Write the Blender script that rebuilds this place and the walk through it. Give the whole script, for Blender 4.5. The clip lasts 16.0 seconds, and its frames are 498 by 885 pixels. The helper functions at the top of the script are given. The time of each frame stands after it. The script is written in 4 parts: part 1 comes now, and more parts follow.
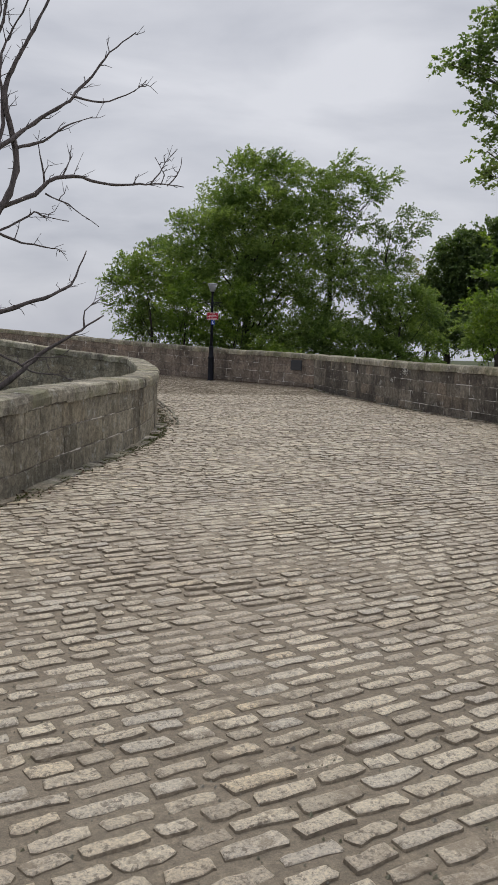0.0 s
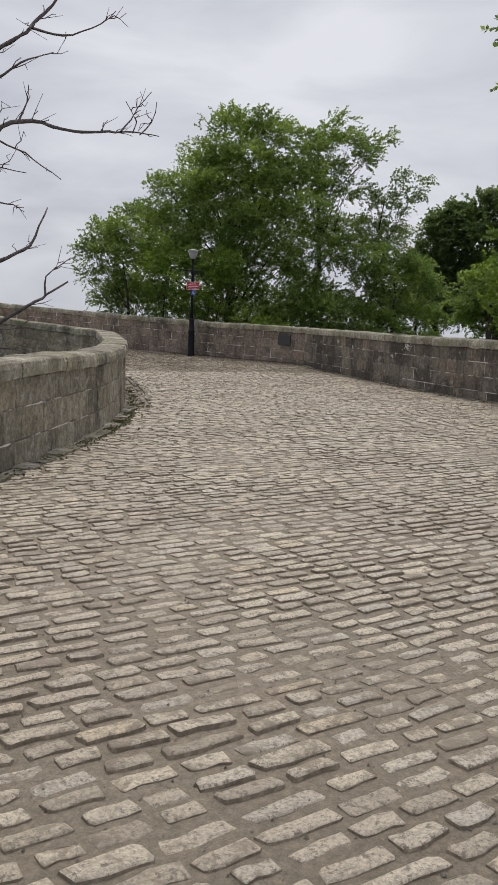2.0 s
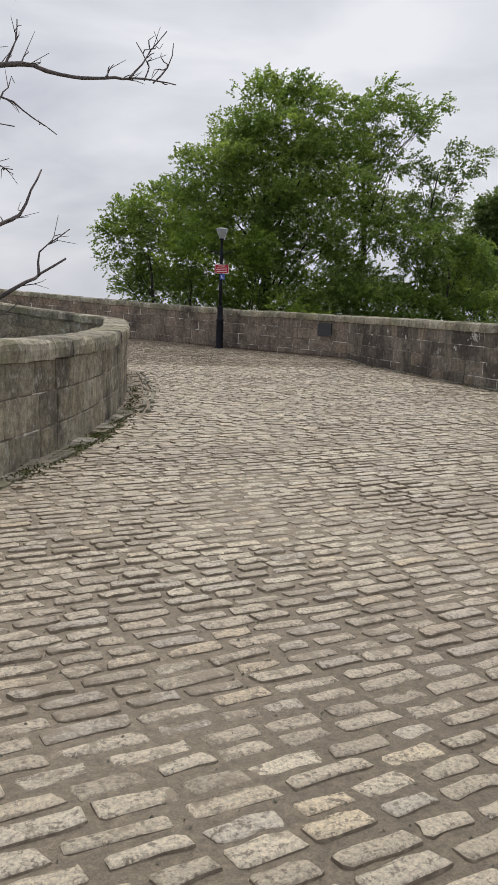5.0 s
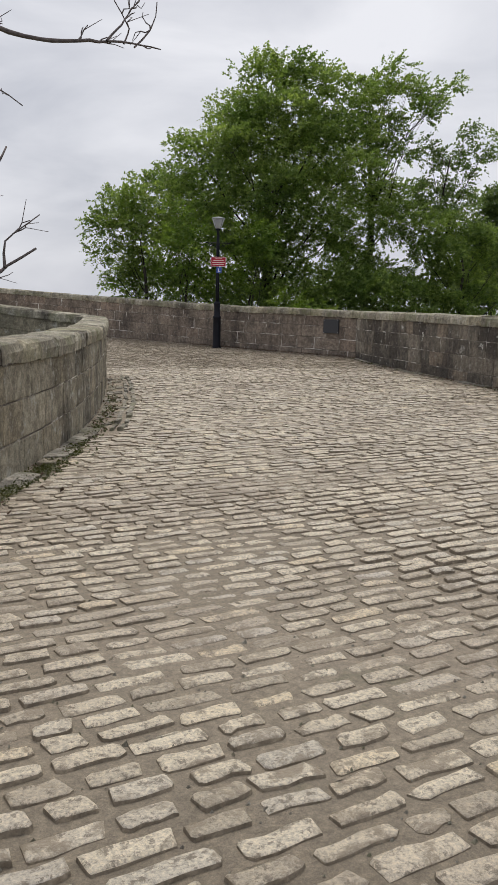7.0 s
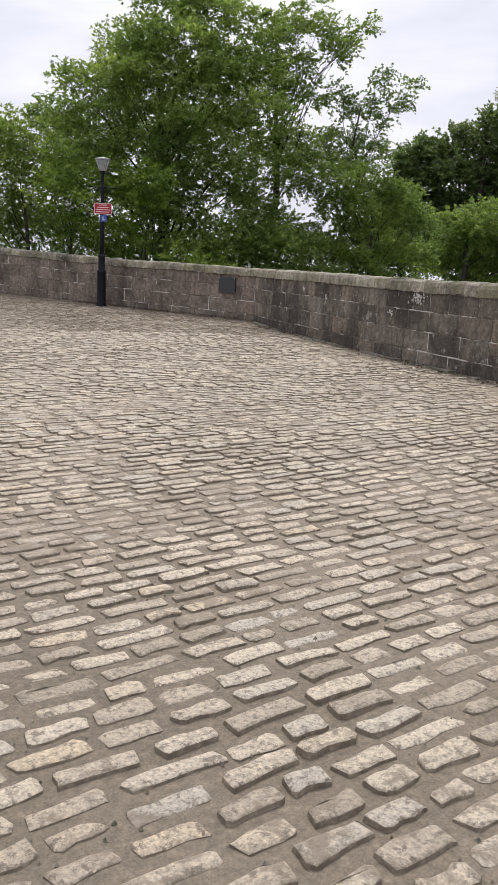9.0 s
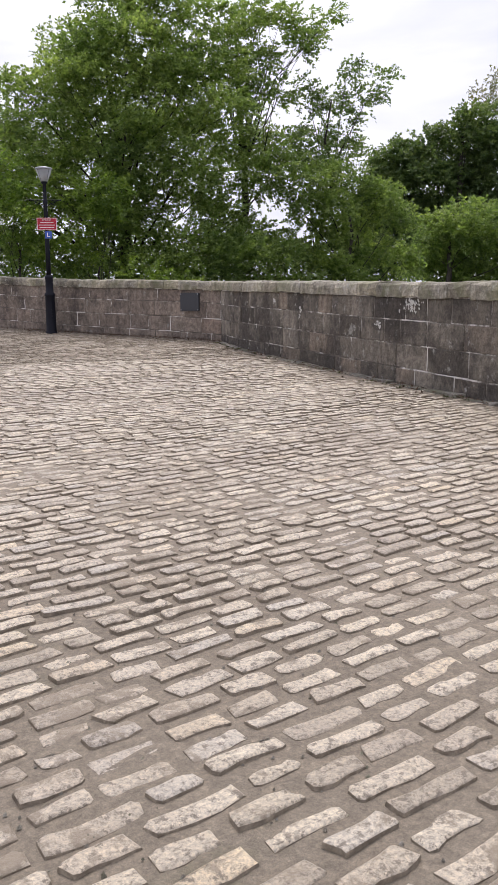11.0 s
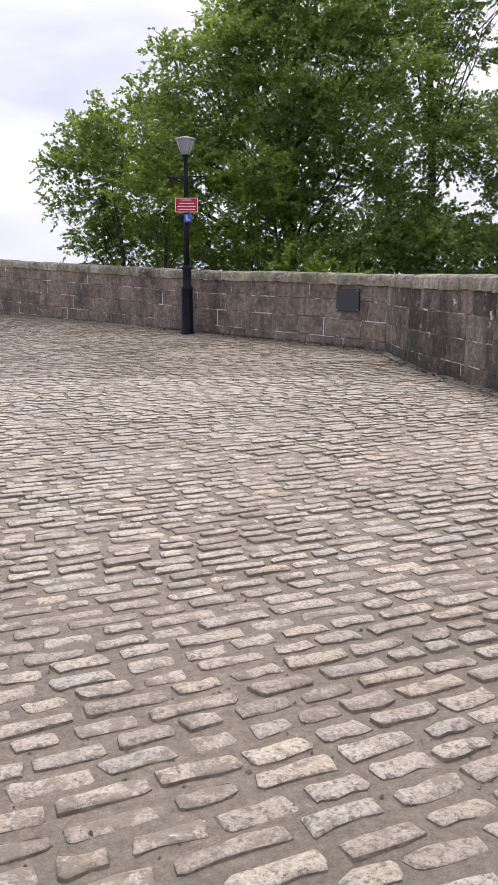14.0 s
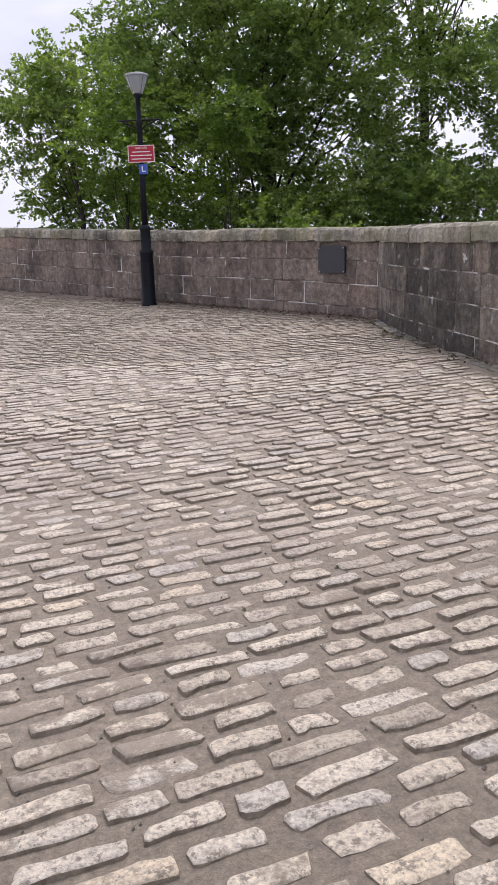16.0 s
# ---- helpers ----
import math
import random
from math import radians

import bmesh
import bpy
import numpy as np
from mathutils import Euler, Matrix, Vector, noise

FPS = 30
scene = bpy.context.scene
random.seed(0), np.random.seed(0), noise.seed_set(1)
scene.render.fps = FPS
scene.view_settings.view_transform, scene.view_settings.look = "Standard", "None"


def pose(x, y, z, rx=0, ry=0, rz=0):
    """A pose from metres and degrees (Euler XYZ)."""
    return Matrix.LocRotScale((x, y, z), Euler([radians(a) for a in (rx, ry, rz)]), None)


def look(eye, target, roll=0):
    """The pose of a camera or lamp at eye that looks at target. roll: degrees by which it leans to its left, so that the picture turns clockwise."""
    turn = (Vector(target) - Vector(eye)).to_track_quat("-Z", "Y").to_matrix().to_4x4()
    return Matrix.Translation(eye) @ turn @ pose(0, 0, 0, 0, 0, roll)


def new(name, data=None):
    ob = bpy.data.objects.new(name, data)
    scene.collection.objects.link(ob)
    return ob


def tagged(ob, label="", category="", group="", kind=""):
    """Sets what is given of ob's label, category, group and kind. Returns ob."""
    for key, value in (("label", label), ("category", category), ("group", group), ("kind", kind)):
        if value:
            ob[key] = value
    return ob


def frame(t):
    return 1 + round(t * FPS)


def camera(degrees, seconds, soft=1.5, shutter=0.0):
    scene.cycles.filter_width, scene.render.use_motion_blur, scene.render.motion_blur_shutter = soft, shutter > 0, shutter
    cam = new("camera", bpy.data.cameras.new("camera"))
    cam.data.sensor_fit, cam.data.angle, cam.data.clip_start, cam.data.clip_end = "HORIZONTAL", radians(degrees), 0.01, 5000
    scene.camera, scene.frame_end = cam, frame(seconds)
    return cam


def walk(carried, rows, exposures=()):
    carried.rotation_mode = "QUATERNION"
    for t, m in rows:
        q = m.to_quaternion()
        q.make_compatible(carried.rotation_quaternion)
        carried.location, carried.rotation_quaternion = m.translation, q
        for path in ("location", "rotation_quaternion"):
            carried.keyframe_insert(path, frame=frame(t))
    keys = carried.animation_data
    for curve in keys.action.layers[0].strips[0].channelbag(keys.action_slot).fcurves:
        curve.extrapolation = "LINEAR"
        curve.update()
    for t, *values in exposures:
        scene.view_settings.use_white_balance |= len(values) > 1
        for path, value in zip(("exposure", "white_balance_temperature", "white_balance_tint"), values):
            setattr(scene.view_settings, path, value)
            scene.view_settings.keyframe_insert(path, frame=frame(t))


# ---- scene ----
cam = camera(32.9, 16.0)
PATH = [
    (0, (-0.157, -0.211, 1.562), (0.794, 1.536, 1.35), 1.6),
    (0.5, (0.176, 0.419, 1.527), (1.085, 2.19, 1.333), 1.3),
    (1, (0.451, 0.986, 1.481), (1.405, 2.727, 1.245), 0.3),
    (1.5, (0.829, 1.579, 1.501), (1.801, 3.305, 1.229), 1.7),
    (2, (1.194, 2.257, 1.463), (2.176, 3.978, 1.196), 1.8),
    (2.5, (1.602, 2.783, 1.436), (2.585, 4.502, 1.16), 1.8),
    (3, (1.951, 3.314, 1.414), (2.917, 5.04, 1.12), 2.1),
    (3.5, (2.307, 3.902, 1.384), (3.292, 5.614, 1.069), 1.0),
    (4, (2.657, 4.443, 1.393), (3.602, 6.177, 1.076), 2.7),
    (4.2, (2.776, 4.653, 1.37), (3.706, 6.397, 1.063), 3.0),
    (6.3, (4.002, 6.902, 1.272), (4.858, 8.688, 0.99), 0.2),
    (6.5, (4.128, 7.105, 1.283), (4.97, 8.896, 0.995), 0.8),
    (7, (4.421, 7.594, 1.289), (5.31, 9.362, 0.998), 1.2),
    (7.5, (4.826, 8.094, 1.286), (5.792, 9.82, 0.986), 1.6),
    (8, (5.256, 8.585, 1.257), (6.282, 10.27, 0.929), 2.2),
    (8.5, (5.687, 9.102, 1.26), (6.776, 10.739, 0.892), 1.2),
    (9, (6.113, 9.493, 1.313), (7.179, 11.141, 0.931), 2.6),
    (9.2, (6.305, 9.723, 1.306), (7.365, 11.375, 0.923), 3.0),
    (11.3, (8.253, 11.96, 1.29), (9.321, 13.615, 0.941), -1.4),
    (11.5, (8.429, 12.175, 1.294), (9.445, 13.86, 0.935), -1.3),
    (12, (8.873, 12.73, 1.296), (9.843, 14.432, 0.892), -1.5),
    (12.4, (9.254, 13.128, 1.332), (10.185, 14.85, 0.921), -1.0),
    (12.5, (9.333, 13.229, 1.334), (10.253, 14.958, 0.93), -0.5),
    (13, (9.696, 13.752, 1.344), (10.577, 15.505, 0.954), 1.0),
    (13.5, (10.042, 14.287, 1.344), (10.871, 16.068, 0.969), 0.1),
    (14, (10.414, 14.883, 1.339), (11.122, 16.718, 0.977), 0.1),
    (14.5, (10.726, 15.459, 1.345), (11.419, 17.297, 0.969), -0.8),
    (15, (11.1, 15.995, 1.35), (11.803, 17.828, 0.967), 0.4),
    (15.5, (11.379, 16.538, 1.31), (12.116, 18.346, 0.878), 0.5),
    (16, (11.66, 17.023, 1.308), (12.37, 18.839, 0.861), -1.8),
]
walk(cam, [(t, look(eye, target, roll)) for t, eye, target, roll in PATH],
     [(0, -0.12, 6680, 9), (1.5, -0.05, 6720, 9), (3.5, 0.08, 6780, 9), (8, 0.16, 6820, 9), (9.2, 0.5, 6640, 14), (12.5, 0.64, 6450, 18), (16, 0.6, 6300, 20)])

# ---- world, sun, exposure ----
world = bpy.data.worlds.new("overcast_sky")
scene.world = world
world.use_nodes = True
wn, wl = world.node_tree.nodes, world.node_tree.links
wn.clear()
w_out = wn.new("ShaderNodeOutputWorld")
w_bg = wn.new("ShaderNodeBackground")
w_sky = wn.new("ShaderNodeTexSky")
w_sky.sky_type = "NISHITA"
w_sky.sun_disc = False
w_sky.sun_elevation = radians(58)
w_sky.sun_rotation = radians(30)
w_sky.dust_density = 4.0
w_map = wn.new("ShaderNodeMapping")
w_map.inputs["Scale"].default_value = (1.6, 1.6, 6.0)
w_tc = wn.new("ShaderNodeTexCoord")
w_noise = wn.new("ShaderNodeTexNoise")
w_noise.inputs["Scale"].default_value = 1.9
w_noise.inputs["Detail"].default_value = 6.0
w_noise.inputs["Roughness"].default_value = 0.5
w_noise.inputs["Distortion"].default_value = 0.35
w_ramp = wn.new("ShaderNodeValToRGB")
w_ramp.color_ramp.elements[0].position = 0.33
w_ramp.color_ramp.elements[0].color = (4.9, 5.2, 6.1, 1)
w_ramp.color_ramp.elements[1].position = 0.68
w_ramp.color_ramp.elements[1].color = (7.6, 7.85, 8.7, 1)
w_mix = wn.new("ShaderNodeMixRGB")
w_mix.inputs[0].default_value = 0.93
wl.new(w_tc.outputs["Generated"], w_map.inputs[0])
wl.new(w_map.outputs[0], w_noise.inputs["Vector"])
wl.new(w_noise.outputs["Fac"], w_ramp.inputs[0])
wl.new(w_sky.outputs[0], w_mix.inputs[1])
wl.new(w_ramp.outputs[0], w_mix.inputs[2])
wl.new(w_mix.outputs[0], w_bg.inputs[0])
w_bg.inputs[1].default_value = 0.1
wl.new(w_bg.outputs[0], w_out.inputs[0])

sun_data = bpy.data.lights.new("sun", "SUN")
sun_data.energy, sun_data.angle, sun_data.color = 1.75, radians(25), (1.0, 0.955, 0.89)
sun = new("sun", sun_data)
sun.matrix_world = pose(0, 0, 30, 32, 0, 150)


# ---- materials ----
def material(name, rough=0.8):
    m = bpy.data.materials.new(name)
    m.use_nodes = True
    n = m.node_tree.nodes
    b = n["Principled BSDF"]
    b.inputs["Roughness"].default_value = rough
    return m, n, m.node_tree.links, b


def noise_node(n, l, vec, scale, detail=4.0, rough=0.6, dist=0.0):
    t = n.new("ShaderNodeTexNoise")
    t.inputs["Scale"].default_value = scale
    t.inputs["Detail"].default_value = detail
    t.inputs["Roughness"].default_value = rough
    t.inputs["Distortion"].default_value = dist
    l.new(vec, t.inputs["Vector"])
    return t.outputs["Fac"]


def ramp(n, l, fac, stops):
    r = n.new("ShaderNodeValToRGB")
    e = r.color_ramp.elements
    while len(e) < len(stops):
        e.new(0.5)
    for k, (p, c) in enumerate(stops):
        e[k].position = p
        e[k].color = (*c, 1) if len(c) == 3 else c
    l.new(fac, r.inputs[0])
    return r.outputs[0]


def mix(n, l, fac, a, b, mode="MIX"):
    x = n.new("ShaderNodeMixRGB")
    x.blend_type = mode
    for i, v in ((0, fac), (1, a), (2, b)):
        if isinstance(v, (int, float)):
            x.inputs[i].default_value = v
        elif isinstance(v, tuple):
            x.inputs[i].default_value = (*v, 1)
        else:
            l.new(v, x.inputs[i])
    return x.outputs[0]


def bump(n, l, b, height, strength=0.5, distance=0.01):
    k = n.new("ShaderNodeBump")
    k.inputs["Strength"].default_value = strength
    k.inputs["Distance"].default_value = distance
    l.new(height, k.inputs["Height"])
    l.new(k.outputs[0], b.inputs["Normal"])


def place_vector(n):
    return n.new("ShaderNodeNewGeometry").outputs["Position"]


def piece_random(n, l):
    """One random number a piece: by object and by loose island."""
    a = n.new("ShaderNodeObjectInfo").outputs["Random"]
    b = n.new("ShaderNodeNewGeometry").outputs["Random Per Island"]
    s = n.new("ShaderNodeMath")
    s.operation = "ADD"
    l.new(a, s.inputs[0])
    l.new(b, s.inputs[1])
    f = n.new("ShaderNodeMath")
    f.operation = "FRACT"
    l.new(s.outputs[0], f.inputs[0])
    return f.outputs[0]


def make_sett():
    m, n, l, b = material("sett_stone", 0.55)
    v = place_vector(n)
    r = piece_random(n, l)
    base = ramp(n, l, r, [(0.0, (0.42, 0.365, 0.285)), (0.3, (0.58, 0.51, 0.4)), (0.6, (0.67, 0.595, 0.47)),
                          (0.84, (0.54, 0.495, 0.42)), (0.95, (0.66, 0.555, 0.4)), (1.0, (0.73, 0.66, 0.53))])
    big = noise_node(n, l, v, 0.55, 3.0)
    c = mix(n, l, ramp(n, l, big, [(0.42, (0, 0, 0)), (0.7, (0.45, 0.45, 0.45))]), base, (0.34, 0.275, 0.235))
    fine = noise_node(n, l, v, 70, 6.0, 0.75)
    c = mix(n, l, 0.85, c, ramp(n, l, fine, [(0.34, (0.42, 0.4, 0.38)), (0.48, (0.98, 0.98, 0.98)), (0.62, (1.4, 1.38, 1.32))]), "MULTIPLY")
    pits = noise_node(n, l, v, 32, 6.0, 0.75)
    c = mix(n, l, ramp(n, l, pits, [(0.535, (0, 0, 0)), (0.6, (0.9, 0.9, 0.9))]), c, (0.2, 0.165, 0.125))
    smear = mix(n, l, 0.35, noise_node(n, l, v, 7.5, 6.0, 0.75, 0.4), noise_node(n, l, v, 0.9, 3.0))
    c = mix(n, l, ramp(n, l, smear, [(0.515, (0, 0, 0)), (0.575, (0.85, 0.85, 0.85))]), c, (0.285, 0.232, 0.17))
    l.new(c, b.inputs["Base Color"])
    l.new(ramp(n, l, fine, [(0.2, (0.22, 0.22, 0.22)), (0.8, (0.5, 0.5, 0.5))]), b.inputs["Roughness"])
    bump(n, l, b, mix(n, l, 0.6, fine, pits), 0.8, 0.022)
    return m


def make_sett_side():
    """The flanks of the setts, soil-brown, with their shade put into the darker colour."""
    m, n, l, b = material("shaded_sett_flank", 0.8)
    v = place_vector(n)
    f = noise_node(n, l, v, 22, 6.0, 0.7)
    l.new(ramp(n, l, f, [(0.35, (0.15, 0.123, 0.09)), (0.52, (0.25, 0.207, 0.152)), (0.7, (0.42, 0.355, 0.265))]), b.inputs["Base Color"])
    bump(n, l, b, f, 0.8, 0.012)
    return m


def make_dirt():
    m, n, l, b = material("joint_dirt", 0.72)
    v = place_vector(n)
    big = noise_node(n, l, v, 0.45, 4.0)
    c = ramp(n, l, big, [(0.3, (0.215, 0.178, 0.132)), (0.55, (0.28, 0.236, 0.178)), (0.75, (0.325, 0.27, 0.21))])
    grit = mix(n, l, 0.5, noise_node(n, l, v, 95, 6.0, 0.85), noise_node(n, l, v, 28, 5.0, 0.75))
    c = mix(n, l, 0.9, c, ramp(n, l, grit, [(0.38, (0.6, 0.6, 0.6)), (0.5, (1, 1, 1)), (0.58, (1.35, 1.33, 1.3)), (0.64, (1.9, 1.85, 1.8))]), "MULTIPLY")
    moss = noise_node(n, l, v, 1.7, 6.0, 0.7)
    c = mix(n, l, ramp(n, l, moss, [(0.62, (0, 0, 0)), (0.75, (0.5, 0.5, 0.5))]), c, (0.1, 0.115, 0.05))
    l.new(c, b.inputs["Base Color"])
    bump(n, l, b, grit, 0.9, 0.02)
    return m


def make_ashlar(name, dark, light, warm, lichen=0.0, top=False, sooty=0.47):
    m, n, l, b = material(name, 0.9)
    v = place_vector(n)
    r = piece_random(n, l)
    middle = tuple((p + q) / 2 for p, q in zip(dark, light))
    base = ramp(n, l, r, [(0.0, dark), (0.25, middle), (0.5, light), (0.7, middle), (0.86, warm), (1.0, dark)])
    stretch = n.new("ShaderNodeMapping")
    stretch.inputs["Scale"].default_value = (1, 1, 0.35)
    l.new(v, stretch.inputs[0])
    streak = noise_node(n, l, stretch.outputs[0], 2.8, 6.0, 0.65, 0.4)
    c = mix(n, l, 0.55, base, ramp(n, l, streak, [(0.38, (0.45, 0.44, 0.43)), (0.5, (1, 1, 1)), (0.64, (1.45, 1.42, 1.38))]), "MULTIPLY")
    soot = noise_node(n, l, v, 0.75, 5.0, 0.65)
    c = mix(n, l, ramp(n, l, soot, [(sooty, (0, 0, 0)), (sooty + 0.12, (0.8, 0.8, 0.8))]), c, (0.052, 0.044, 0.037))
    blotch = noise_node(n, l, v, 11, 6.0, 0.7)
    c = mix(n, l, 0.6, c, ramp(n, l, blotch, [(0.38, (0.45, 0.44, 0.43)), (0.5, (0.95, 0.95, 0.95)), (0.62, (1.5, 1.5, 1.48))]), "MULTIPLY")
    grain = noise_node(n, l, v, 46, 6.0, 0.75)
    c = mix(n, l, 0.8, c, ramp(n, l, grain, [(0.35, (0.55, 0.55, 0.55)), (0.5, (1, 1, 1)), (0.65, (1.4, 1.4, 1.4))]), "MULTIPLY")
    spots = noise_node(n, l, v, 5.0, 6.0, 0.78)
    k = min(1.0, 0.35 + lichen)
    c = mix(n, l, ramp(n, l, spots, [(0.6 - 0.05 * lichen, (0, 0, 0)), (0.66, (k, k, k))]), c, (0.46, 0.45, 0.4))
    if top:
        green = noise_node(n, l, v, 2.2, 5.0, 0.6)
        c = mix(n, l, ramp(n, l, green, [(0.48, (0, 0, 0)), (0.62, (0.5, 0.5, 0.5))]), c, (0.17, 0.18, 0.085))
    l.new(c, b.inputs["Base Color"])
    bump(n, l, b, mix(n, l, 0.5, grain, blotch), 1.0, 0.035)
    return m


def make_mortar():
    m, n, l, b = material("lime_mortar", 0.95)
    v = place_vector(n)
    a = noise_node(n, l, v, 1.7, 5.0, 0.7)
    c = ramp(n, l, a, [(0.4, (0.1, 0.085, 0.07)), (0.49, (0.17, 0.148, 0.125)), (0.53, (0.38, 0.35, 0.31)), (0.58, (0.75, 0.72, 0.67))])
    l.new(c, b.inputs["Base Color"])
    bump(n, l, b, noise_node(n, l, v, 60, 4.0), 0.5, 0.01)
    return m


def make_leaf(name, dark, mid, light, through_light=0.35):
    m, n, l, b = material(name, 0.5)
    r = n.new("ShaderNodeNewGeometry").outputs["Random Per Island"]
    v = place_vector(n)
    a = noise_node(n, l, v, 0.45, 3.0)
    c = ramp(n, l, r, [(0.0, dark), (0.55, mid), (1.0, light)])
    c = mix(n, l, 0.8, c, ramp(n, l, a, [(0.32, (0.62, 0.7, 0.62)), (0.68, (1.35, 1.25, 1.0))]), "MULTIPLY")
    l.new(c, b.inputs["Base Color"])
    t = n.new("ShaderNodeBsdfTranslucent")
    l.new(mix(n, l, 1.0, c, (1.15, 1.25, 0.6), "MULTIPLY"), t.inputs[0])
    s = n.new("ShaderNodeMixShader")
    s.inputs[0].default_value = through_light
    l.new(b.outputs[0], s.inputs[1])
    l.new(t.outputs[0], s.inputs[2])
    l.new(s.outputs[0], n["Material Output"].inputs[0])
    return m


def make_bark(name, a, c2):
    m, n, l, b = material(name, 0.9)
    v = place_vector(n)
    st = n.new("ShaderNodeMapping")
    st.inputs["Scale"].default_value = (1, 1, 0.3)
    l.new(v, st.inputs[0])
    f = noise_node(n, l, st.outputs[0], 14, 6.0, 0.7)
    l.new(ramp(n, l, f, [(0.3, a), (0.7, c2)]), b.inputs["Base Color"])
    bump(n, l, b, f, 0.7, 0.02)
    return m


def make_soil():
    m, n, l, b = material("grass_and_soil", 0.95)
    v = place_vector(n)
    f = noise_node(n, l, v, 0.8, 6.0, 0.7)
    l.new(ramp(n, l, f, [(0.3, (0.03, 0.035, 0.015)), (0.55, (0.05, 0.07, 0.02)), (0.75, (0.09, 0.085, 0.045))]), b.inputs["Base Color"])
    bump(n, l, b, noise_node(n, l, v, 25, 5.0), 0.8, 0.03)
    return m


def make_paint(name, colour, rough=0.35, wear=0.15):
    m, n, l, b = material(name, rough)
    v = place_vector(n)
    f = noise_node(n, l, v, 18, 6.0, 0.7)
    dull = tuple(0.7 * x + 0.012 for x in colour)
    l.new(mix(n, l, ramp(n, l, f, [(0.5, (0, 0, 0)), (0.75, (wear * 3,) * 3)]), colour, dull), b.inputs["Base Color"])
    bump(n, l, b, f, 0.12, 0.004)
    return m


def make_glass():
    m, n, l, b = material("frosted_lantern_glass", 0.45)
    v = place_vector(n)
    f = noise_node(n, l, v, 9, 4.0)
    l.new(ramp(n, l, f, [(0.3, (0.75, 0.77, 0.78)), (0.7, (0.88, 0.89, 0.9))]), b.inputs["Base Color"])
    b.inputs["Transmission Weight"].default_value = 0.75
    b.inputs["IOR"].default_value = 1.3
    return m


SETT, SETT_SIDE, DIRT = make_sett(), make_sett_side(), make_dirt()
ASH = make_ashlar("sooty_sandstone", (0.09, 0.077, 0.061), (0.26, 0.228, 0.183), (0.25, 0.203, 0.155), 0.35, False, 0.43)
ASH_LEFT = make_ashlar("grey_sandstone", (0.16, 0.145, 0.108), (0.35, 0.315, 0.24), (0.33, 0.285, 0.205), 0.9, False, 0.53)
ASH_FAR = make_ashlar("brown_sandstone", (0.165, 0.132, 0.107), (0.25, 0.205, 0.165), (0.265, 0.205, 0.16), 0.1, False, 0.57)
COPE = make_ashlar("lichened_coping_stone", (0.22, 0.2, 0.155), (0.46, 0.425, 0.34), (0.38, 0.34, 0.25), 0.6, True, 0.55)
EDGE = make_ashlar("pale_edging_stone", (0.2, 0.185, 0.155), (0.36, 0.335, 0.29), (0.3, 0.26, 0.2), 0.2, True, 0.55)
MORTAR = make_mortar()
BARK = make_bark("brown_bark", (0.02, 0.017, 0.013), (0.07, 0.058, 0.046))
DEADWOOD = make_bark("weathered_dead_wood", (0.06, 0.05, 0.05), (0.2, 0.165, 0.16))
SOIL = make_soil()
LEAF_MAIN = make_leaf("broadleaf_green", (0.13, 0.19, 0.075), (0.205, 0.285, 0.11), (0.32, 0.4, 0.175), 0.6)
LEAF_LIGHT = make_leaf("fresh_light_green", (0.11, 0.175, 0.035), (0.18, 0.265, 0.055), (0.29, 0.38, 0.1), 0.52)
LEAF_DARK = make_leaf("deep_green", (0.085, 0.13, 0.065), (0.13, 0.19, 0.085), (0.2, 0.26, 0.115), 0.5)
LEAF_PALE = make_leaf("pale_olive_leaf", (0.16, 0.16, 0.09), (0.22, 0.22, 0.13), (0.3, 0.29, 0.18), 0.45)
LEAF_ASH = make_leaf("ash_leaf_green", (0.13, 0.19, 0.085), (0.2, 0.275, 0.13), (0.3, 0.37, 0.2), 0.55)
BLACK = make_paint("black_navy_paint", (0.005, 0.006, 0.012), 0.6, 0.03)
RED = make_paint("red_sign_enamel", (0.42, 0.012, 0.03), 0.4)
WHITE = make_paint("white_sign_enamel", (0.75, 0.72, 0.7), 0.4)
BLUE = make_paint("blue_sign_enamel", (0.04, 0.1, 0.42), 0.4)
BLACK.node_tree.nodes["Principled BSDF"].inputs["Specular IOR Level"].default_value = 0.25
BRONZE = make_paint("dark_bronze", (0.03, 0.032, 0.038), 0.45)
GREY_METAL = make_paint("grey_aluminium", (0.35, 0.36, 0.37), 0.4)
GLASS = make_glass()


# ---- mesh helpers ----
def part(name, bm, mat, parent=None, label=""):
    me = bpy.data.meshes.new(name)
    bm.to_mesh(me)
    bm.free()
    me.materials.append(mat)
    ob = new(name, me)
    ob.parent = parent
    return tagged(ob, label)


def raw(name, verts, faces, mat, parent=None, label="", smooth=False):
    me = bpy.data.meshes.new(name)
    me.from_pydata(verts, [], faces)
    me.materials.append(mat)
    if smooth:
        me.polygons.foreach_set("use_smooth", [True] * len(me.polygons))
    me.update()
    ob = new(name, me)
    ob.parent = parent
    return tagged(ob, label)


def empty(name, m, label, category, group="", kind=""):
    ob = new(name)
    ob.matrix_world = m
    return tagged(ob, label, category, group, kind)


def lathe(profile, seg=20):
    bm = bmesh.new()
    rings = []
    for r, z in profile:
        rings.append([bm.verts.new((r * math.cos(2 * math.pi * k / seg), r * math.sin(2 * math.pi * k / seg), z)) for k in range(seg)])
    for a, b in zip(rings, rings[1:]):
        for k in range(seg):
            f = bm.faces.new((a[k], a[(k + 1) % seg], b[(k + 1) % seg], b[k]))
            f.smooth = True
    bm.faces.new(rings[0][::-1])
    bm.faces.new(rings[-1])
    return bm


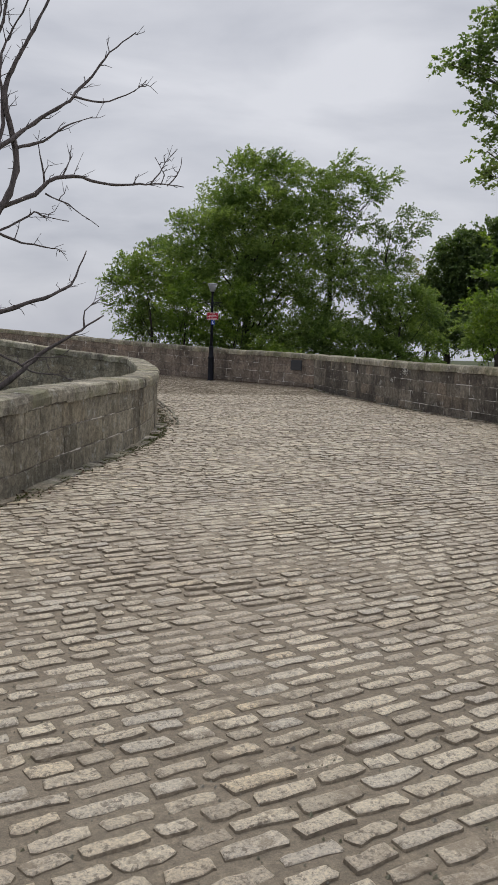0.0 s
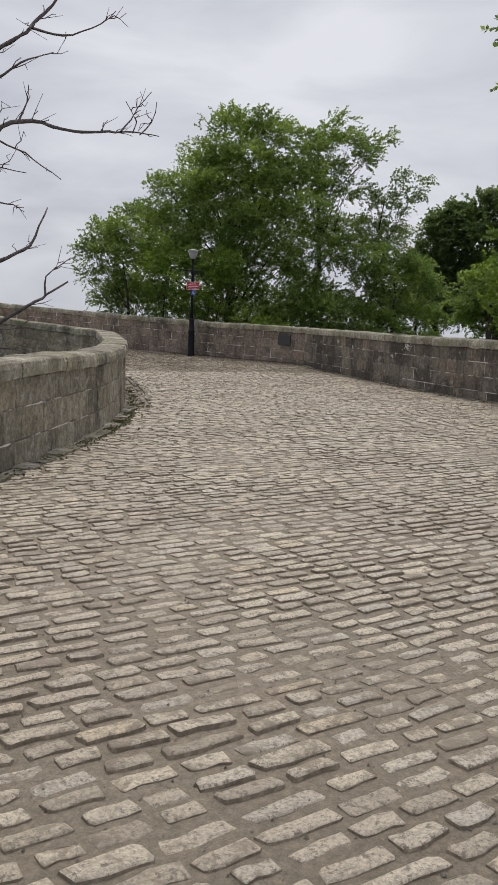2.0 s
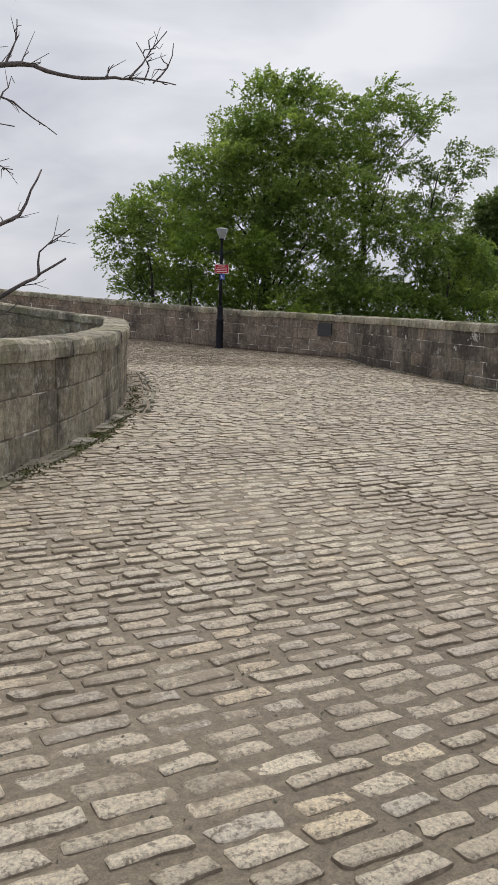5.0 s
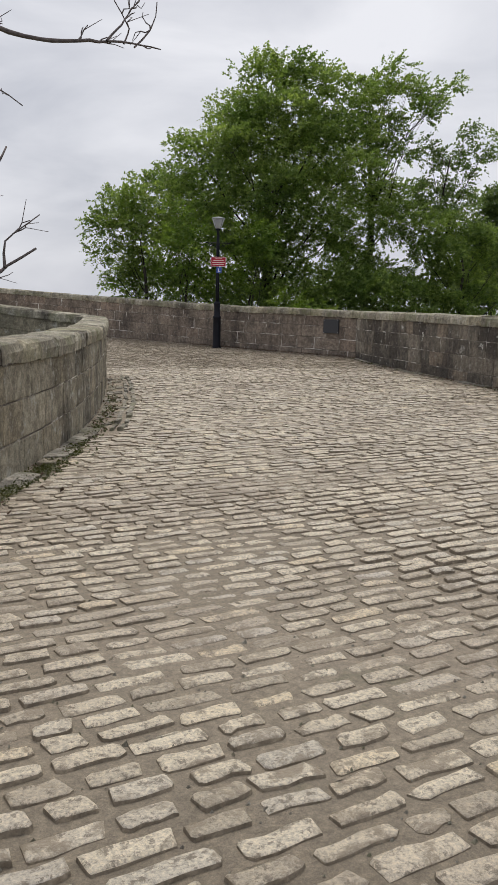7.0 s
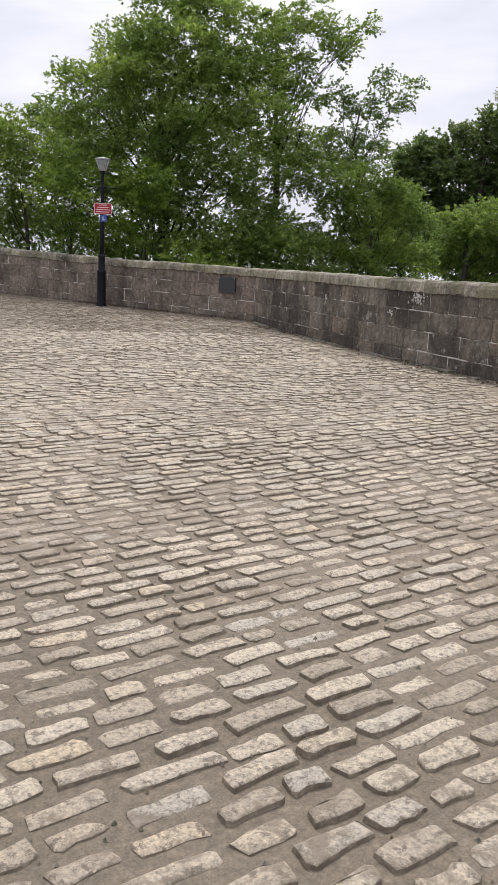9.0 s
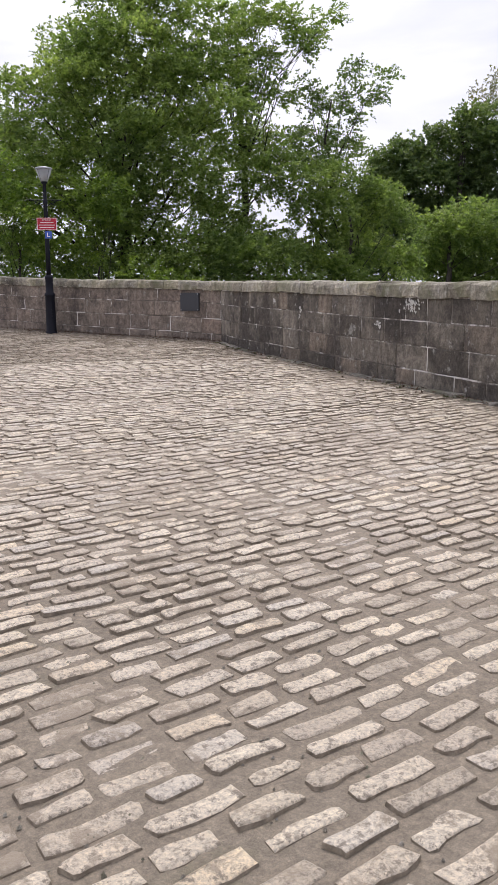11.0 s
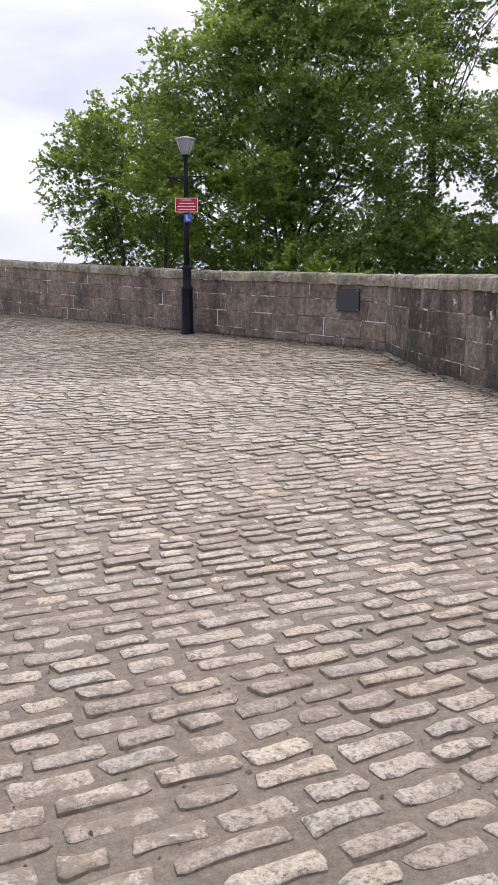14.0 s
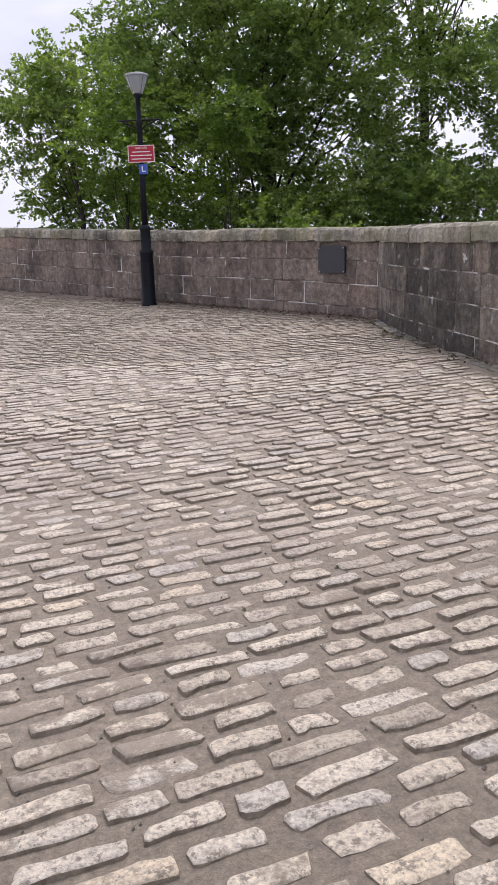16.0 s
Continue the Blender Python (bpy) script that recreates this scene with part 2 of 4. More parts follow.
def box(sx, sy, sz, at=(0, 0, 0), bevel=0.004):
    bm = bmesh.new()
    bmesh.ops.create_cube(bm, size=1.0, matrix=Matrix.Translation(at) @ Matrix.Diagonal((sx, sy, sz, 1)))
    if bevel:
        bmesh.ops.bevel(bm, geom=bm.edges[:], offset=bevel, segments=2, affect="EDGES")
    return bm


def tube_into(verts, faces, pts, radii, seg=6):
    """Adds a tapered tube along points to a vertex and a face list."""
    pts = [Vector(p) for p in pts]
    first = len(verts)
    side = Vector((0.31, 0.77, 0.55))
    for k, p in enumerate(pts):
        t = (pts[min(k + 1, len(pts) - 1)] - pts[max(k - 1, 0)]).normalized()
        a = t.cross(side).normalized()
        b = t.cross(a)
        for j in range(seg):
            w = 2 * math.pi * j / seg
            verts.append(tuple(p + float(radii[k]) * (math.cos(w) * a + math.sin(w) * b)))
    for k in range(len(pts) - 1):
        for j in range(seg):
            i0, i1 = first + k * seg + j, first + k * seg + (j + 1) % seg
            faces.append((i0, i1, i1 + seg, i0 + seg))
    faces.append(tuple(first + (len(pts) - 1) * seg + j for j in range(seg)))


def spline(ctrl, step=0.25):
    """Catmull-Rom through control tuples, sampled about every step metres."""
    c = [np.array(p, float) for p in ctrl]
    c = [2 * c[0] - c[1]] + c + [2 * c[-1] - c[-2]]
    out = []
    for i in range(1, len(c) - 2):
        p0, p1, p2, p3 = c[i - 1:i + 3]
        n = max(2, int(np.linalg.norm(p2 - p1) / step))
        for k in range(n):
            t = k / n
            out.append(0.5 * (2 * p1 + (p2 - p0) * t + (2 * p0 - 5 * p1 + 4 * p2 - p3) * t * t + (3 * p1 - p0 - 3 * p2 + p3) * t ** 3))
    out.append(c[-2])
    return np.array(out)


# ---- plan ----
UX, UY = 0.4756, 0.8796          # the way the road runs


def ground(x, y):
    u, v = UX * x + UY * y, UY * x - UX * y
    s = min(1.0, max(0.0, (u - 10) / 10))
    s = s * s * (3 - 2 * s)
    return -0.12 + 0.00165 * max(0.0, u - 20) ** 2 + 0.02 * max(-8.0, min(8.0, v)) * s


def uv_place(u, v):
    return (UX * u + UY * v, UY * u - UX * v)


# road face of each wall: x, y, z of the coping's top
RIGHT = spline([(9.9, -8, 1.35), (11.6, 0, 1.33), (13.4, 8, 1.34), (15.2, 16, 1.38), (16.2, 20.2, 1.42), (17.02, 24, 1.5), (17.6, 26.6, 1.54), (18.12, 28.1, 1.56)])
FAR = spline([(18.12, 28.1, 1.56), (17.78, 29.3, 1.6), (17.32, 30.6, 1.64), (16.85, 31.9, 1.67), (16.4, 33.2, 1.71), (15.85, 34.7, 1.77), (15.2, 36.3, 1.85), (14.5, 37.9, 1.93), (13.7, 39.5, 2.02), (12.7, 41.1, 2.13), (11.3, 42.9, 2.27), (9.4, 44.8, 2.45), (7, 46.6, 2.65), (4, 48.3, 2.9)])
LEFT = spline([(-6, 0, 1.0), (-3, 3.5, 1.0), (-0.6, 6.3, 1.0), (1.81, 9.03, 1.01), (2.86, 10.5, 1.05), (4.35, 12.6, 1.07), (5.6, 14.6, 1.055), (6.6, 16.5, 1.07), (7.45, 18.4, 1.1), (8.3, 20.6, 1.12), (9.05, 22.8, 1.17), (9.68, 24.8, 1.22), (10.02, 26.0, 1.27)])
BACK = spline([(10.02, 26.0, 1.27), (9.82, 26.62, 1.31), (9.45, 27.3, 1.36), (8.9, 28.1, 1.43), (7.9, 29.3, 1.58), (6.7, 30.7, 1.78), (5.2, 32.4, 2.0), (3, 34.6, 2.3), (0, 37.4, 2.6)])
THICK = 0.46


def inside(poly, x, y):
    c, j = False, len(poly) - 1
    for i in range(len(poly)):
        if (poly[i][1] > y) != (poly[j][1] > y) and x < (poly[j][0] - poly[i][0]) * (y - poly[i][1]) / (poly[j][1] - poly[i][1]) + poly[i][0]:
            c = not c
        j = i
    return c


ROAD_EDGE = [tuple(p[:2]) for p in RIGHT[::2]] + [tuple(p[:2]) for p in FAR[::2]] + [tuple(p[:2]) for p in BACK[::-2]] + [tuple(p[:2]) for p in LEFT[::-2]]
GARDEN = [tuple(p[:2]) for p in LEFT[::3]] + [tuple(p[:2]) for p in BACK[::3]] + [(-12, 38), (-14, 0)]


# ---- ground and road ----
def build_ground():
    rng = np.random.default_rng(5)
    verts, faces = [], []
    rad = [0, 8, 16, 26, 38, 52, 70, 100, 160, 300, 700, 1800]
    seg = 48
    for r in rad:
        for k in range(seg):
            a = 2 * math.pi * k / seg
            verts.append((8 + r * math.cos(a), 20 + r * math.sin(a), -3.2 + (0.25 * rng.standard_normal() if 26 < r < 120 else 0)))
    for i in range(len(rad) - 1):
        for k in range(seg):
            a, b = i * seg + k, i * seg + (k + 1) % seg
            faces.append((a, b, b + seg, a + seg))
    ob = raw("ground", verts, faces, SOIL)
    tagged(ob, "rough grassy ground below the raised road", "ground", kind="structure")
    # lower garden inside the bend
    verts, faces, index = [], [], {}
    step = 0.5

    def vert(i, j):
        if (i, j) not in index:
            index[(i, j)] = len(verts)
            x, y = i * step, j * step
            verts.append((x, y, -0.75 + 0.18 * noise.noise((x * 0.4, y * 0.4, 0))))
        return index[(i, j)]
    for i in range(-30, 24):
        for j in range(-2, 78):
            if inside(GARDEN, (i + 0.5) * step, (j + 0.5) * step):
                faces.append((vert(i, j), vert(i + 1, j), vert(i + 1, j + 1), vert(i, j + 1)))
    ob = raw("garden_ground", verts, faces, SOIL, smooth=True)
    tagged(ob, "dark overgrown soil of the sunken garden", "ground", kind="structure")


def build_road():
    step = 0.2
    verts, faces, index = [], [], {}

    def vert(i, j):
        if (i, j) not in index:
            index[(i, j)] = len(verts)
            x, y = i * step, j * step
            verts.append((x, y, ground(x, y) + 0.004 + 0.007 * noise.noise((x * 1.7, y * 1.7, 3))))
        return index[(i, j)]
    cells = {}
    for i in range(-40, 100):
        for j in range(-45, 250):
            if inside(ROAD_EDGE, (i + 0.5) * step, (j + 0.5) * step):
                cells[(i, j)] = 1
    grown = {(i + a, j + b) for i, j in cells for a in (-1, 0, 1) for b in (-1, 0, 1)}
    for i, j in sorted(grown):
        faces.append((vert(i, j), vert(i + 1, j), vert(i + 1, j + 1), vert(i, j + 1)))
    ob = raw("road", verts, faces, DIRT, smooth=True)
    return tagged(ob, "worn stone-sett road with dirt-filled joints, curving left", "road", kind="structure")


build_ground()
road = build_road()


# ---- walls ----
def stone_mesh(name, seed, mat, nx=4, nz=3):
    """Unit ashlar block: x -0.5..0.5, front at y 0, z -0.5..0.5, chamfered, with a rough front."""
    r = random.Random(seed)
    verts, faces = [], []
    xs = [-0.5, -0.485] + [-0.485 + 0.97 * k / nx for k in range(1, nx)] + [0.485, 0.5]
    zs = [-0.5, -0.47] + [-0.47 + 0.94 * k / nz for k in range(1, nz)] + [0.47, 0.5]
    for z in zs:
        for x in xs:
            edge = abs(x) > 0.49 or abs(z) > 0.49
            verts.append((x + r.uniform(-0.008, 0.008) * (not edge), (0.035 if edge else r.uniform(-0.035, 0.02)), z + r.uniform(-0.012, 0.012)))
    w = len(xs)
    for a in range(len(zs) - 1):
        for b in range(w - 1):
            i = a * w + b
            faces.append((i, i + 1, i + 1 + w, i + w))
    k = len(verts)
    verts += [(-0.5, 1, -0.5), (0.5, 1, -0.5), (0.5, 1, 0.5), (-0.5, 1, 0.5)]
    top = (len(zs) - 1) * w
    faces.append(tuple([k, k + 1] + [b for b in range(w - 1, -1, -1)]))
    faces.append(tuple([k + 2, k + 3] + [top + b for b in range(w)]))
    faces.append(tuple([k + 3, k] + [a * w for a in range(len(zs))]))
    faces.append(tuple([k + 1, k + 2] + [a * w + w - 1 for a in range(len(zs) - 1, -1, -1)]))
    me = bpy.data.meshes.new(name)
    me.from_pydata(verts, [], faces)
    me.materials.append(mat)
    me.update()
    return me


def coping_mesh(name, seed, width, height, mat):
    """Coping stone of unit length with a weathered, rounded section; z 0 is its top."""
    r = random.Random(seed)
    o = 0.045
    sec = [(-o, -height), (-o - 0.006, -height * 0.5), (-o + 0.004, -0.035), (-o + 0.035, -0.008), (width * 0.5, 0.004), (width + o - 0.035, -0.008), (width + o - 0.004, -0.035), (width + o, -height * 0.5), (width + o, -height)]
    verts, faces = [], []
    xs = [-0.5, -0.475, -0.2, 0.2, 0.475, 0.5]
    n = len(sec)
    for i, x in enumerate(xs):
        end = i in (0, len(xs) - 1)
        for y, z in sec:
            j = 0.01 if not end else 0.005
            k = 0.012 if end else 0
            verts.append((x, y + (width / 2 - y) * k + r.uniform(-j, j), z - (0.01 if end and z > -height * 0.4 else 0) + r.uniform(-j, j)))
    for i in range(len(xs) - 1):
        for k in range(n):
            a, b = i * n + k, i * n + (k + 1) % n
            faces.append((a, a + n, b + n, b))
    faces.append(tuple(range(n)))
    faces.append(tuple((len(xs) - 1) * n + k for k in range(n))[::-1])
    me = bpy.data.meshes.new(name)
    me.from_pydata(verts, [], faces)
    me.materials.append(mat)
    me.update()
    return me


def run_length(pts):
    d = np.hypot(np.diff(pts[:, 0]), np.diff(pts[:, 1]))
    return np.concatenate([[0], np.cumsum(d)])


def at_run(pts, run, s):
    x, y, z = (float(np.interp(s, run, pts[:, k])) for k in range(3))
    e = 0.2
    a, b = max(0, s - e), min(run[-1], s + e)
    d = [float(np.interp(b, run, pts[:, k]) - np.interp(a, run, pts[:, k])) for k in range(3)]
    h = math.hypot(d[0], d[1])
    return x, y, z, d[0] / h, d[1] / h, d[2] / h


def wall_core(name, pts, side, cope_h, bottom, label):
    """The body of a wall along pts; side +1: it stands to the right of the line, -1: to the left."""
    verts, faces = [], []
    run = run_length(pts)
    n = len(pts)
    for s in run:
        x, y, z, tx, ty, _ = at_run(pts, run, s)
        nx, ny = ty * side, -tx * side
        for off, zz in ((0.006, bottom), (0.006, z - cope_h + 0.01), (THICK - 0.006, z - cope_h + 0.01), (THICK - 0.006, bottom)):
            verts.append((x + nx * off, y + ny * off, zz))
    for k in range(n - 1):
        for j in range(4):
            a, b = k * 4 + j, k * 4 + (j + 1) % 4
            faces.append((a, b, b + 4, a + 4) if side < 0 else (a, a + 4, b + 4, b))
    faces.append((0, 1, 2, 3))
    faces.append(tuple(4 * (n - 1) + j for j in (3, 2, 1, 0)))
    ob = raw(name, verts, faces, MORTAR)
    ob.data.materials.append(ASH_LEFT)
    for k in range(n - 1):
        ob.data.polygons[k * 4 + 2].material_index = 1
    return tagged(ob, label, "wall", kind="structure")


def lay_blocks(wall, pts, side, cope_h, courses, lengths, blocks, seed, lo=0.0, hi=1e9, back_face=False, floor=None):
    """Courses of ashlar from below the coping downwards."""
    r = random.Random(seed)
    run = run_length(pts)
    top = cope_h
    for c, h in enumerate(courses):
        s = max(0.0, lo) + r.uniform(0, 0.02)
        end = min(run[-1], hi)
        first = True
        while s < end - 0.1:
            ln = r.uniform(*lengths)
            if first and c % 2:
                ln *= 0.5
            first = False
            if end - s - ln < 0.3:
                ln = end - s
            x, y, z, tx, ty, tz = at_run(pts, run, s + ln / 2)
            nx, ny = ty * side, -tx * side
            zc = z - top - h / 2
            fl = ground(x, y) if floor is None else floor
            if zc + h / 2 > fl + 0.02:
                ob = new("stone", r.choice(blocks))
                proud = r.uniform(-0.002, 0.008)
                if back_face:
                    ax, ay = -tx * side, -ty * side
                    px, py = x + nx * (THICK + proud), y + ny * (THICK + proud)
                    dx, dy = -nx, -ny
                else:
                    ax, ay = tx * side, ty * side
                    px, py = x - nx * proud, y - ny * proud
                    dx, dy = nx, ny
                # columns: along, into the wall, up
                sl = tz * (1 if (ax * tx + ay * ty) > 0 else -1)
                g = 0.016
                lx = Vector((ax, ay, sl)).normalized()
                ly = Vector((dx, dy, 0))
                lz = lx.cross(ly)
                rot = Matrix((lx, ly, lz)).transposed().to_4x4()
                if rot.determinant() < 0:
                    rot.col[0] *= -1
                ob.matrix_world = Matrix.Translation((px, py, zc)) @ rot @ Matrix.Diagonal((ln - g, 0.2, h - g, 1))
                ob.parent = wall
            s += ln
        top += h


def lay_coping(wall, pts, side, meshes, lengths, seed):
    r = random.Random(seed)
    run = run_length(pts)
    s = 0.0
    while s < run[-1] - 0.05:
        ln = r.uniform(*lengths)
        h0, h1 = at_run(pts, run, s), at_run(pts, run, min(run[-1], s + 0.8))
        if h0[3] * h1[3] + h0[4] * h1[4] < 0.985:
            ln *= 0.5
        if run[-1] - s - ln < 0.25:
            ln = run[-1] - s
        x, y, z, tx, ty, tz = at_run(pts, run, s + ln / 2)
        lx = Vector((tx * side, ty * side, tz * side)).normalized()
        ly = Vector((ty * side, -tx * side, 0))
        # keep right-handed: along x into-wall = up
        lz = lx.cross(ly)
        if lz.z < 0:
            lx = -lx
            lz = -lz
        ob = new("coping_stone", r.choice(meshes))
        rot = Matrix((lx, ly, lz)).transposed().to_4x4()
        ob.matrix_world = Matrix.Translation((x, y, z + r.uniform(-0.006, 0.006))) @ rot @ pose(0, r.uniform(-0.008, 0.008), 0, r.uniform(-1.2, 1.2), r.uniform(-0.35, 0.35), r.uniform(-0.5, 0.5)) @ Matrix.Diagonal((ln - 0.006, 1, r.uniform(0.92, 1.05), 1))
        ob.parent = wall
        s += ln


def build_walls():
    b_right = [stone_mesh("stone", 10 + k, ASH) for k in range(4)]
    b_far = [stone_mesh("stone", 20 + k, ASH_FAR) for k in range(4)]
    b_left = [stone_mesh("stone", 30 + k, ASH_LEFT) for k in range(4)]
    copes = [coping_mesh("coping_stone", 40 + k, THICK, 0.2, COPE) for k in range(5)]
    right = wall_core("wall_right", RIGHT, 1, 0.19, -3.3, "sooty sandstone parapet wall with flat coping along the road")
    far = wall_core("wall_far", FAR, 1, 0.19, -3.3, "curved brown sandstone parapet wall with pale mortar joints")
    left = wall_core("wall_left", LEFT, -1, 0.2, -3.3, "curving grey sandstone wall with lichen-spotted coping")
    back = wall_core("wall_back", BACK, -1, 0.2, -3.3, "dark sandstone return wall rising round the sunken garden")
    lay_blocks(right, RIGHT, 1, 0.2, (0.31, 0.33, 0.33, 0.34), (0.38, 0.95), b_right, 1, lo=9.0)
    lay_blocks(far, FAR, 1, 0.2, (0.29, 0.35, 0.35, 0.3, 0.3), (0.55, 1.25), b_far, 2, hi=22)
    lay_blocks(left, LEFT, -1, 0.2, (0.33, 0.36, 0.36, 0.3), (0.5, 0.95), b_left, 3, lo=7.0)
    lay_blocks(back, BACK, -1, 0.2, (0.33, 0.36, 0.36, 0.36, 0.36), (0.5, 0.95), b_left, 4)
    lay_blocks(back, BACK, -1, 0.2, (0.33, 0.36, 0.36, 0.36, 0.36), (0.5, 0.95), b_left, 5, lo=0.9, back_face=True, floor=-0.75)
    lay_coping(right, RIGHT, 1, copes, (0.4, 0.75), 6)
    lay_coping(far, FAR, 1, copes, (0.38, 0.62), 7)
    lay_coping(left, LEFT, -1, copes, (0.5, 0.95), 8)
    lay_coping(back, BACK, -1, copes, (0.5, 0.95), 9)
    return right, far, left, back


wall_right, wall_far, wall_left, wall_back = build_walls()


# ---- lamp post ----
def build_lamp():
    x, y = 15.95, 33.05
    z = ground(x, y) - 0.02
    lamp = empty("street_lamp", pose(x, y, z, 0, 0, -24), "black painted street lamp with a tapered glass lantern", "street lamp")
    part("base_casing", lathe([(0.15, 0), (0.15, 0.05), (0.13, 0.09), (0.127, 0.55), (0.122, 0.98), (0.136, 1.0), (0.136, 1.04), (0.1, 1.08), (0.096, 1.42), (0.108, 1.44), (0.108, 1.48), (0.08, 1.52), (0.062, 1.53)]), BLACK, lamp)
    part("inspection_door", box(0.1, 0.02, 0.42, (0, -0.122, 0.62)), BLACK, lamp)
    part("shaft", lathe([(0.06, 1.5), (0.056, 2.4), (0.05, 3.3), (0.062, 3.33), (0.062, 3.37), (0.046, 3.4), (0.043, 3.78), (0.07, 3.81), (0.085, 3.85)]), BLACK, lamp)
    bar = part("ladder_bar", lathe([(0.014, -0.4), (0.02, -0.39), (0.013, -0.36), (0.012, 0), (0.013, 0.36), (0.02, 0.39), (0.014, 0.4)], 10), BLACK, lamp)
    bar.matrix_local = pose(0, 0, 3.4, 0, 90, 0)
    for sx in (-1, 1):
        v, f = [], []
        pts = [(sx * (0.05 + 0.3 * k / 8), 0, 3.24 + 0.14 * math.sin(math.pi * 0.5 * k / 8) + 0.015 * math.sin(k)) for k in range(9)]
        tube_into(v, f, pts, [0.01] * 9, 6)
        pts = [(sx * (0.19 + 0.055 * math.cos(a)), 0, 3.335 + 0.045 * math.sin(a)) for a in np.linspace(0, 5.5, 10)]
        tube_into(v, f, pts, [0.007] * 10, 5)
        raw("scroll_bracket", v, f, BLACK, lamp)
    glass = part("lantern_glass", lathe([(0.085, 3.85), (0.1, 3.87), (0.205, 4.15), (0.197, 4.15), (0.092, 3.87)], 24), GLASS, lamp, "frosted tapered lantern glass")
    part("lantern_lid", lathe([(0.212, 4.145), (0.22, 4.16), (0.212, 4.185), (0.12, 4.21), (0.03, 4.225), (0.0005, 4.228)], 24), GREY_METAL, glass, "pale grey lantern lid")
    part("lamp_bulb", lathe([(0.05, 3.87), (0.055, 3.9), (0.05, 4.05), (0.02, 4.09)], 14), WHITE, glass, "white diffuser")
    for k in range(4):
        v, f = [], []
        a = math.pi / 4 + k * math.pi / 2
        tube_into(v, f, [(0.1 * math.cos(a), 0.1 * math.sin(a), 3.87), (0.208 * math.cos(a), 0.208 * math.sin(a), 4.15)], [0.007, 0.007], 5)
        raw("lantern_rib", v, f, GREY_METAL, glass)
    # signs fixed to the shaft
    sign = empty("warning_sign", pose(x, y, z, 0, 0, -24), "red enamel warning sign with white lettering on the lamp post", "sign")
    plate = part("sign_plate", box(0.5, 0.012, 0.31, (0.02, -0.085, 2.8)), RED, sign)
    for nm, sx, sz, ax, az in (("border_bar", 0.49, 0.012, 0.02, 2.945), ("border_bar", 0.49, 0.012, 0.02, 2.655), ("border_bar", 0.012, 0.29, -0.219, 2.8), ("border_bar", 0.012, 0.29, 0.259, 2.8)):
        part(nm, box(sx, 0.004, sz, (ax, -0.0925, az), 0), WHITE, plate)
    cu = bpy.data.curves.new("lettering", "FONT")
    cu.body, cu.size, cu.align_x, cu.extrude = "DANGER", 0.055, "CENTER", 0.001
    cu.materials.append(WHITE)
    tx = new("lettering", cu)
    tx.parent = plate
    tx.matrix_local = pose(0.02, -0.0935, 2.885, 90, 0, 0)
    for k, w in enumerate((0.33, 0.4, 0.36)):
        part("lettering_bar", box(w, 0.003, 0.017, (0.02, -0.0925, 2.835 - 0.062 * k), 0), WHITE, plate)
    part("clamp", box(0.14, 0.1, 0.03, (0, -0.035, 2.8)), BLACK, sign)
    blue = empty("information_sign", pose(x, y, z, 0, 0, -24), "small blue square sign with a white symbol", "sign")
    square = part("sign_plate", box(0.17, 0.012, 0.18, (0.045, -0.08, 2.53)), BLUE, blue)
    part("symbol_bar", box(0.022, 0.004, 0.1, (0.025, -0.0875, 2.535), 0), WHITE, square)
    part("symbol_bar", box(0.07, 0.004, 0.022, (0.05, -0.0875, 2.49), 0), WHITE, square)
    part("clamp", box(0.12, 0.09, 0.025, (0.01, -0.035, 2.53)), BLACK, blue)


build_lamp()


def on_wall(pts, s, out, dz):
    """Pose on a wall's road face: x along, y out of the wall, z up, dz below the coping's top."""
    run = run_length(pts)
    x, y, z, tx, ty, tz = at_run(pts, run, s)
    ny, nx = tx, -ty
    rot = Matrix(((tx, nx, 0), (ty, ny, 0), (0, 0, 1))).to_4x4()
    return Matrix.Translation((x + nx * out, y + ny * out, z - dz)) @ rot


def build_plaque():
    m = on_wall(FAR, 0.97, 0.0, 0.485)
    p = empty("wall_plaque", m, "dark bronze plaque fixed to the sandstone wall", "plaque")
    plate = part("plate", box(0.6, 0.04, 0.41, (0, 0.024, 0), 0.006), BRONZE, p)
    for sx in (-1, 1):
        for sz in (-1, 1):
            q = part("bolt", lathe([(0.014, 0), (0.014, 0.006), (0.006, 0.012)], 8), GREY_METAL, plate)
            q.matrix_local = pose(sx * 0.27, 0.043, sz * 0.18, -90, 0, 0)


build_plaque()


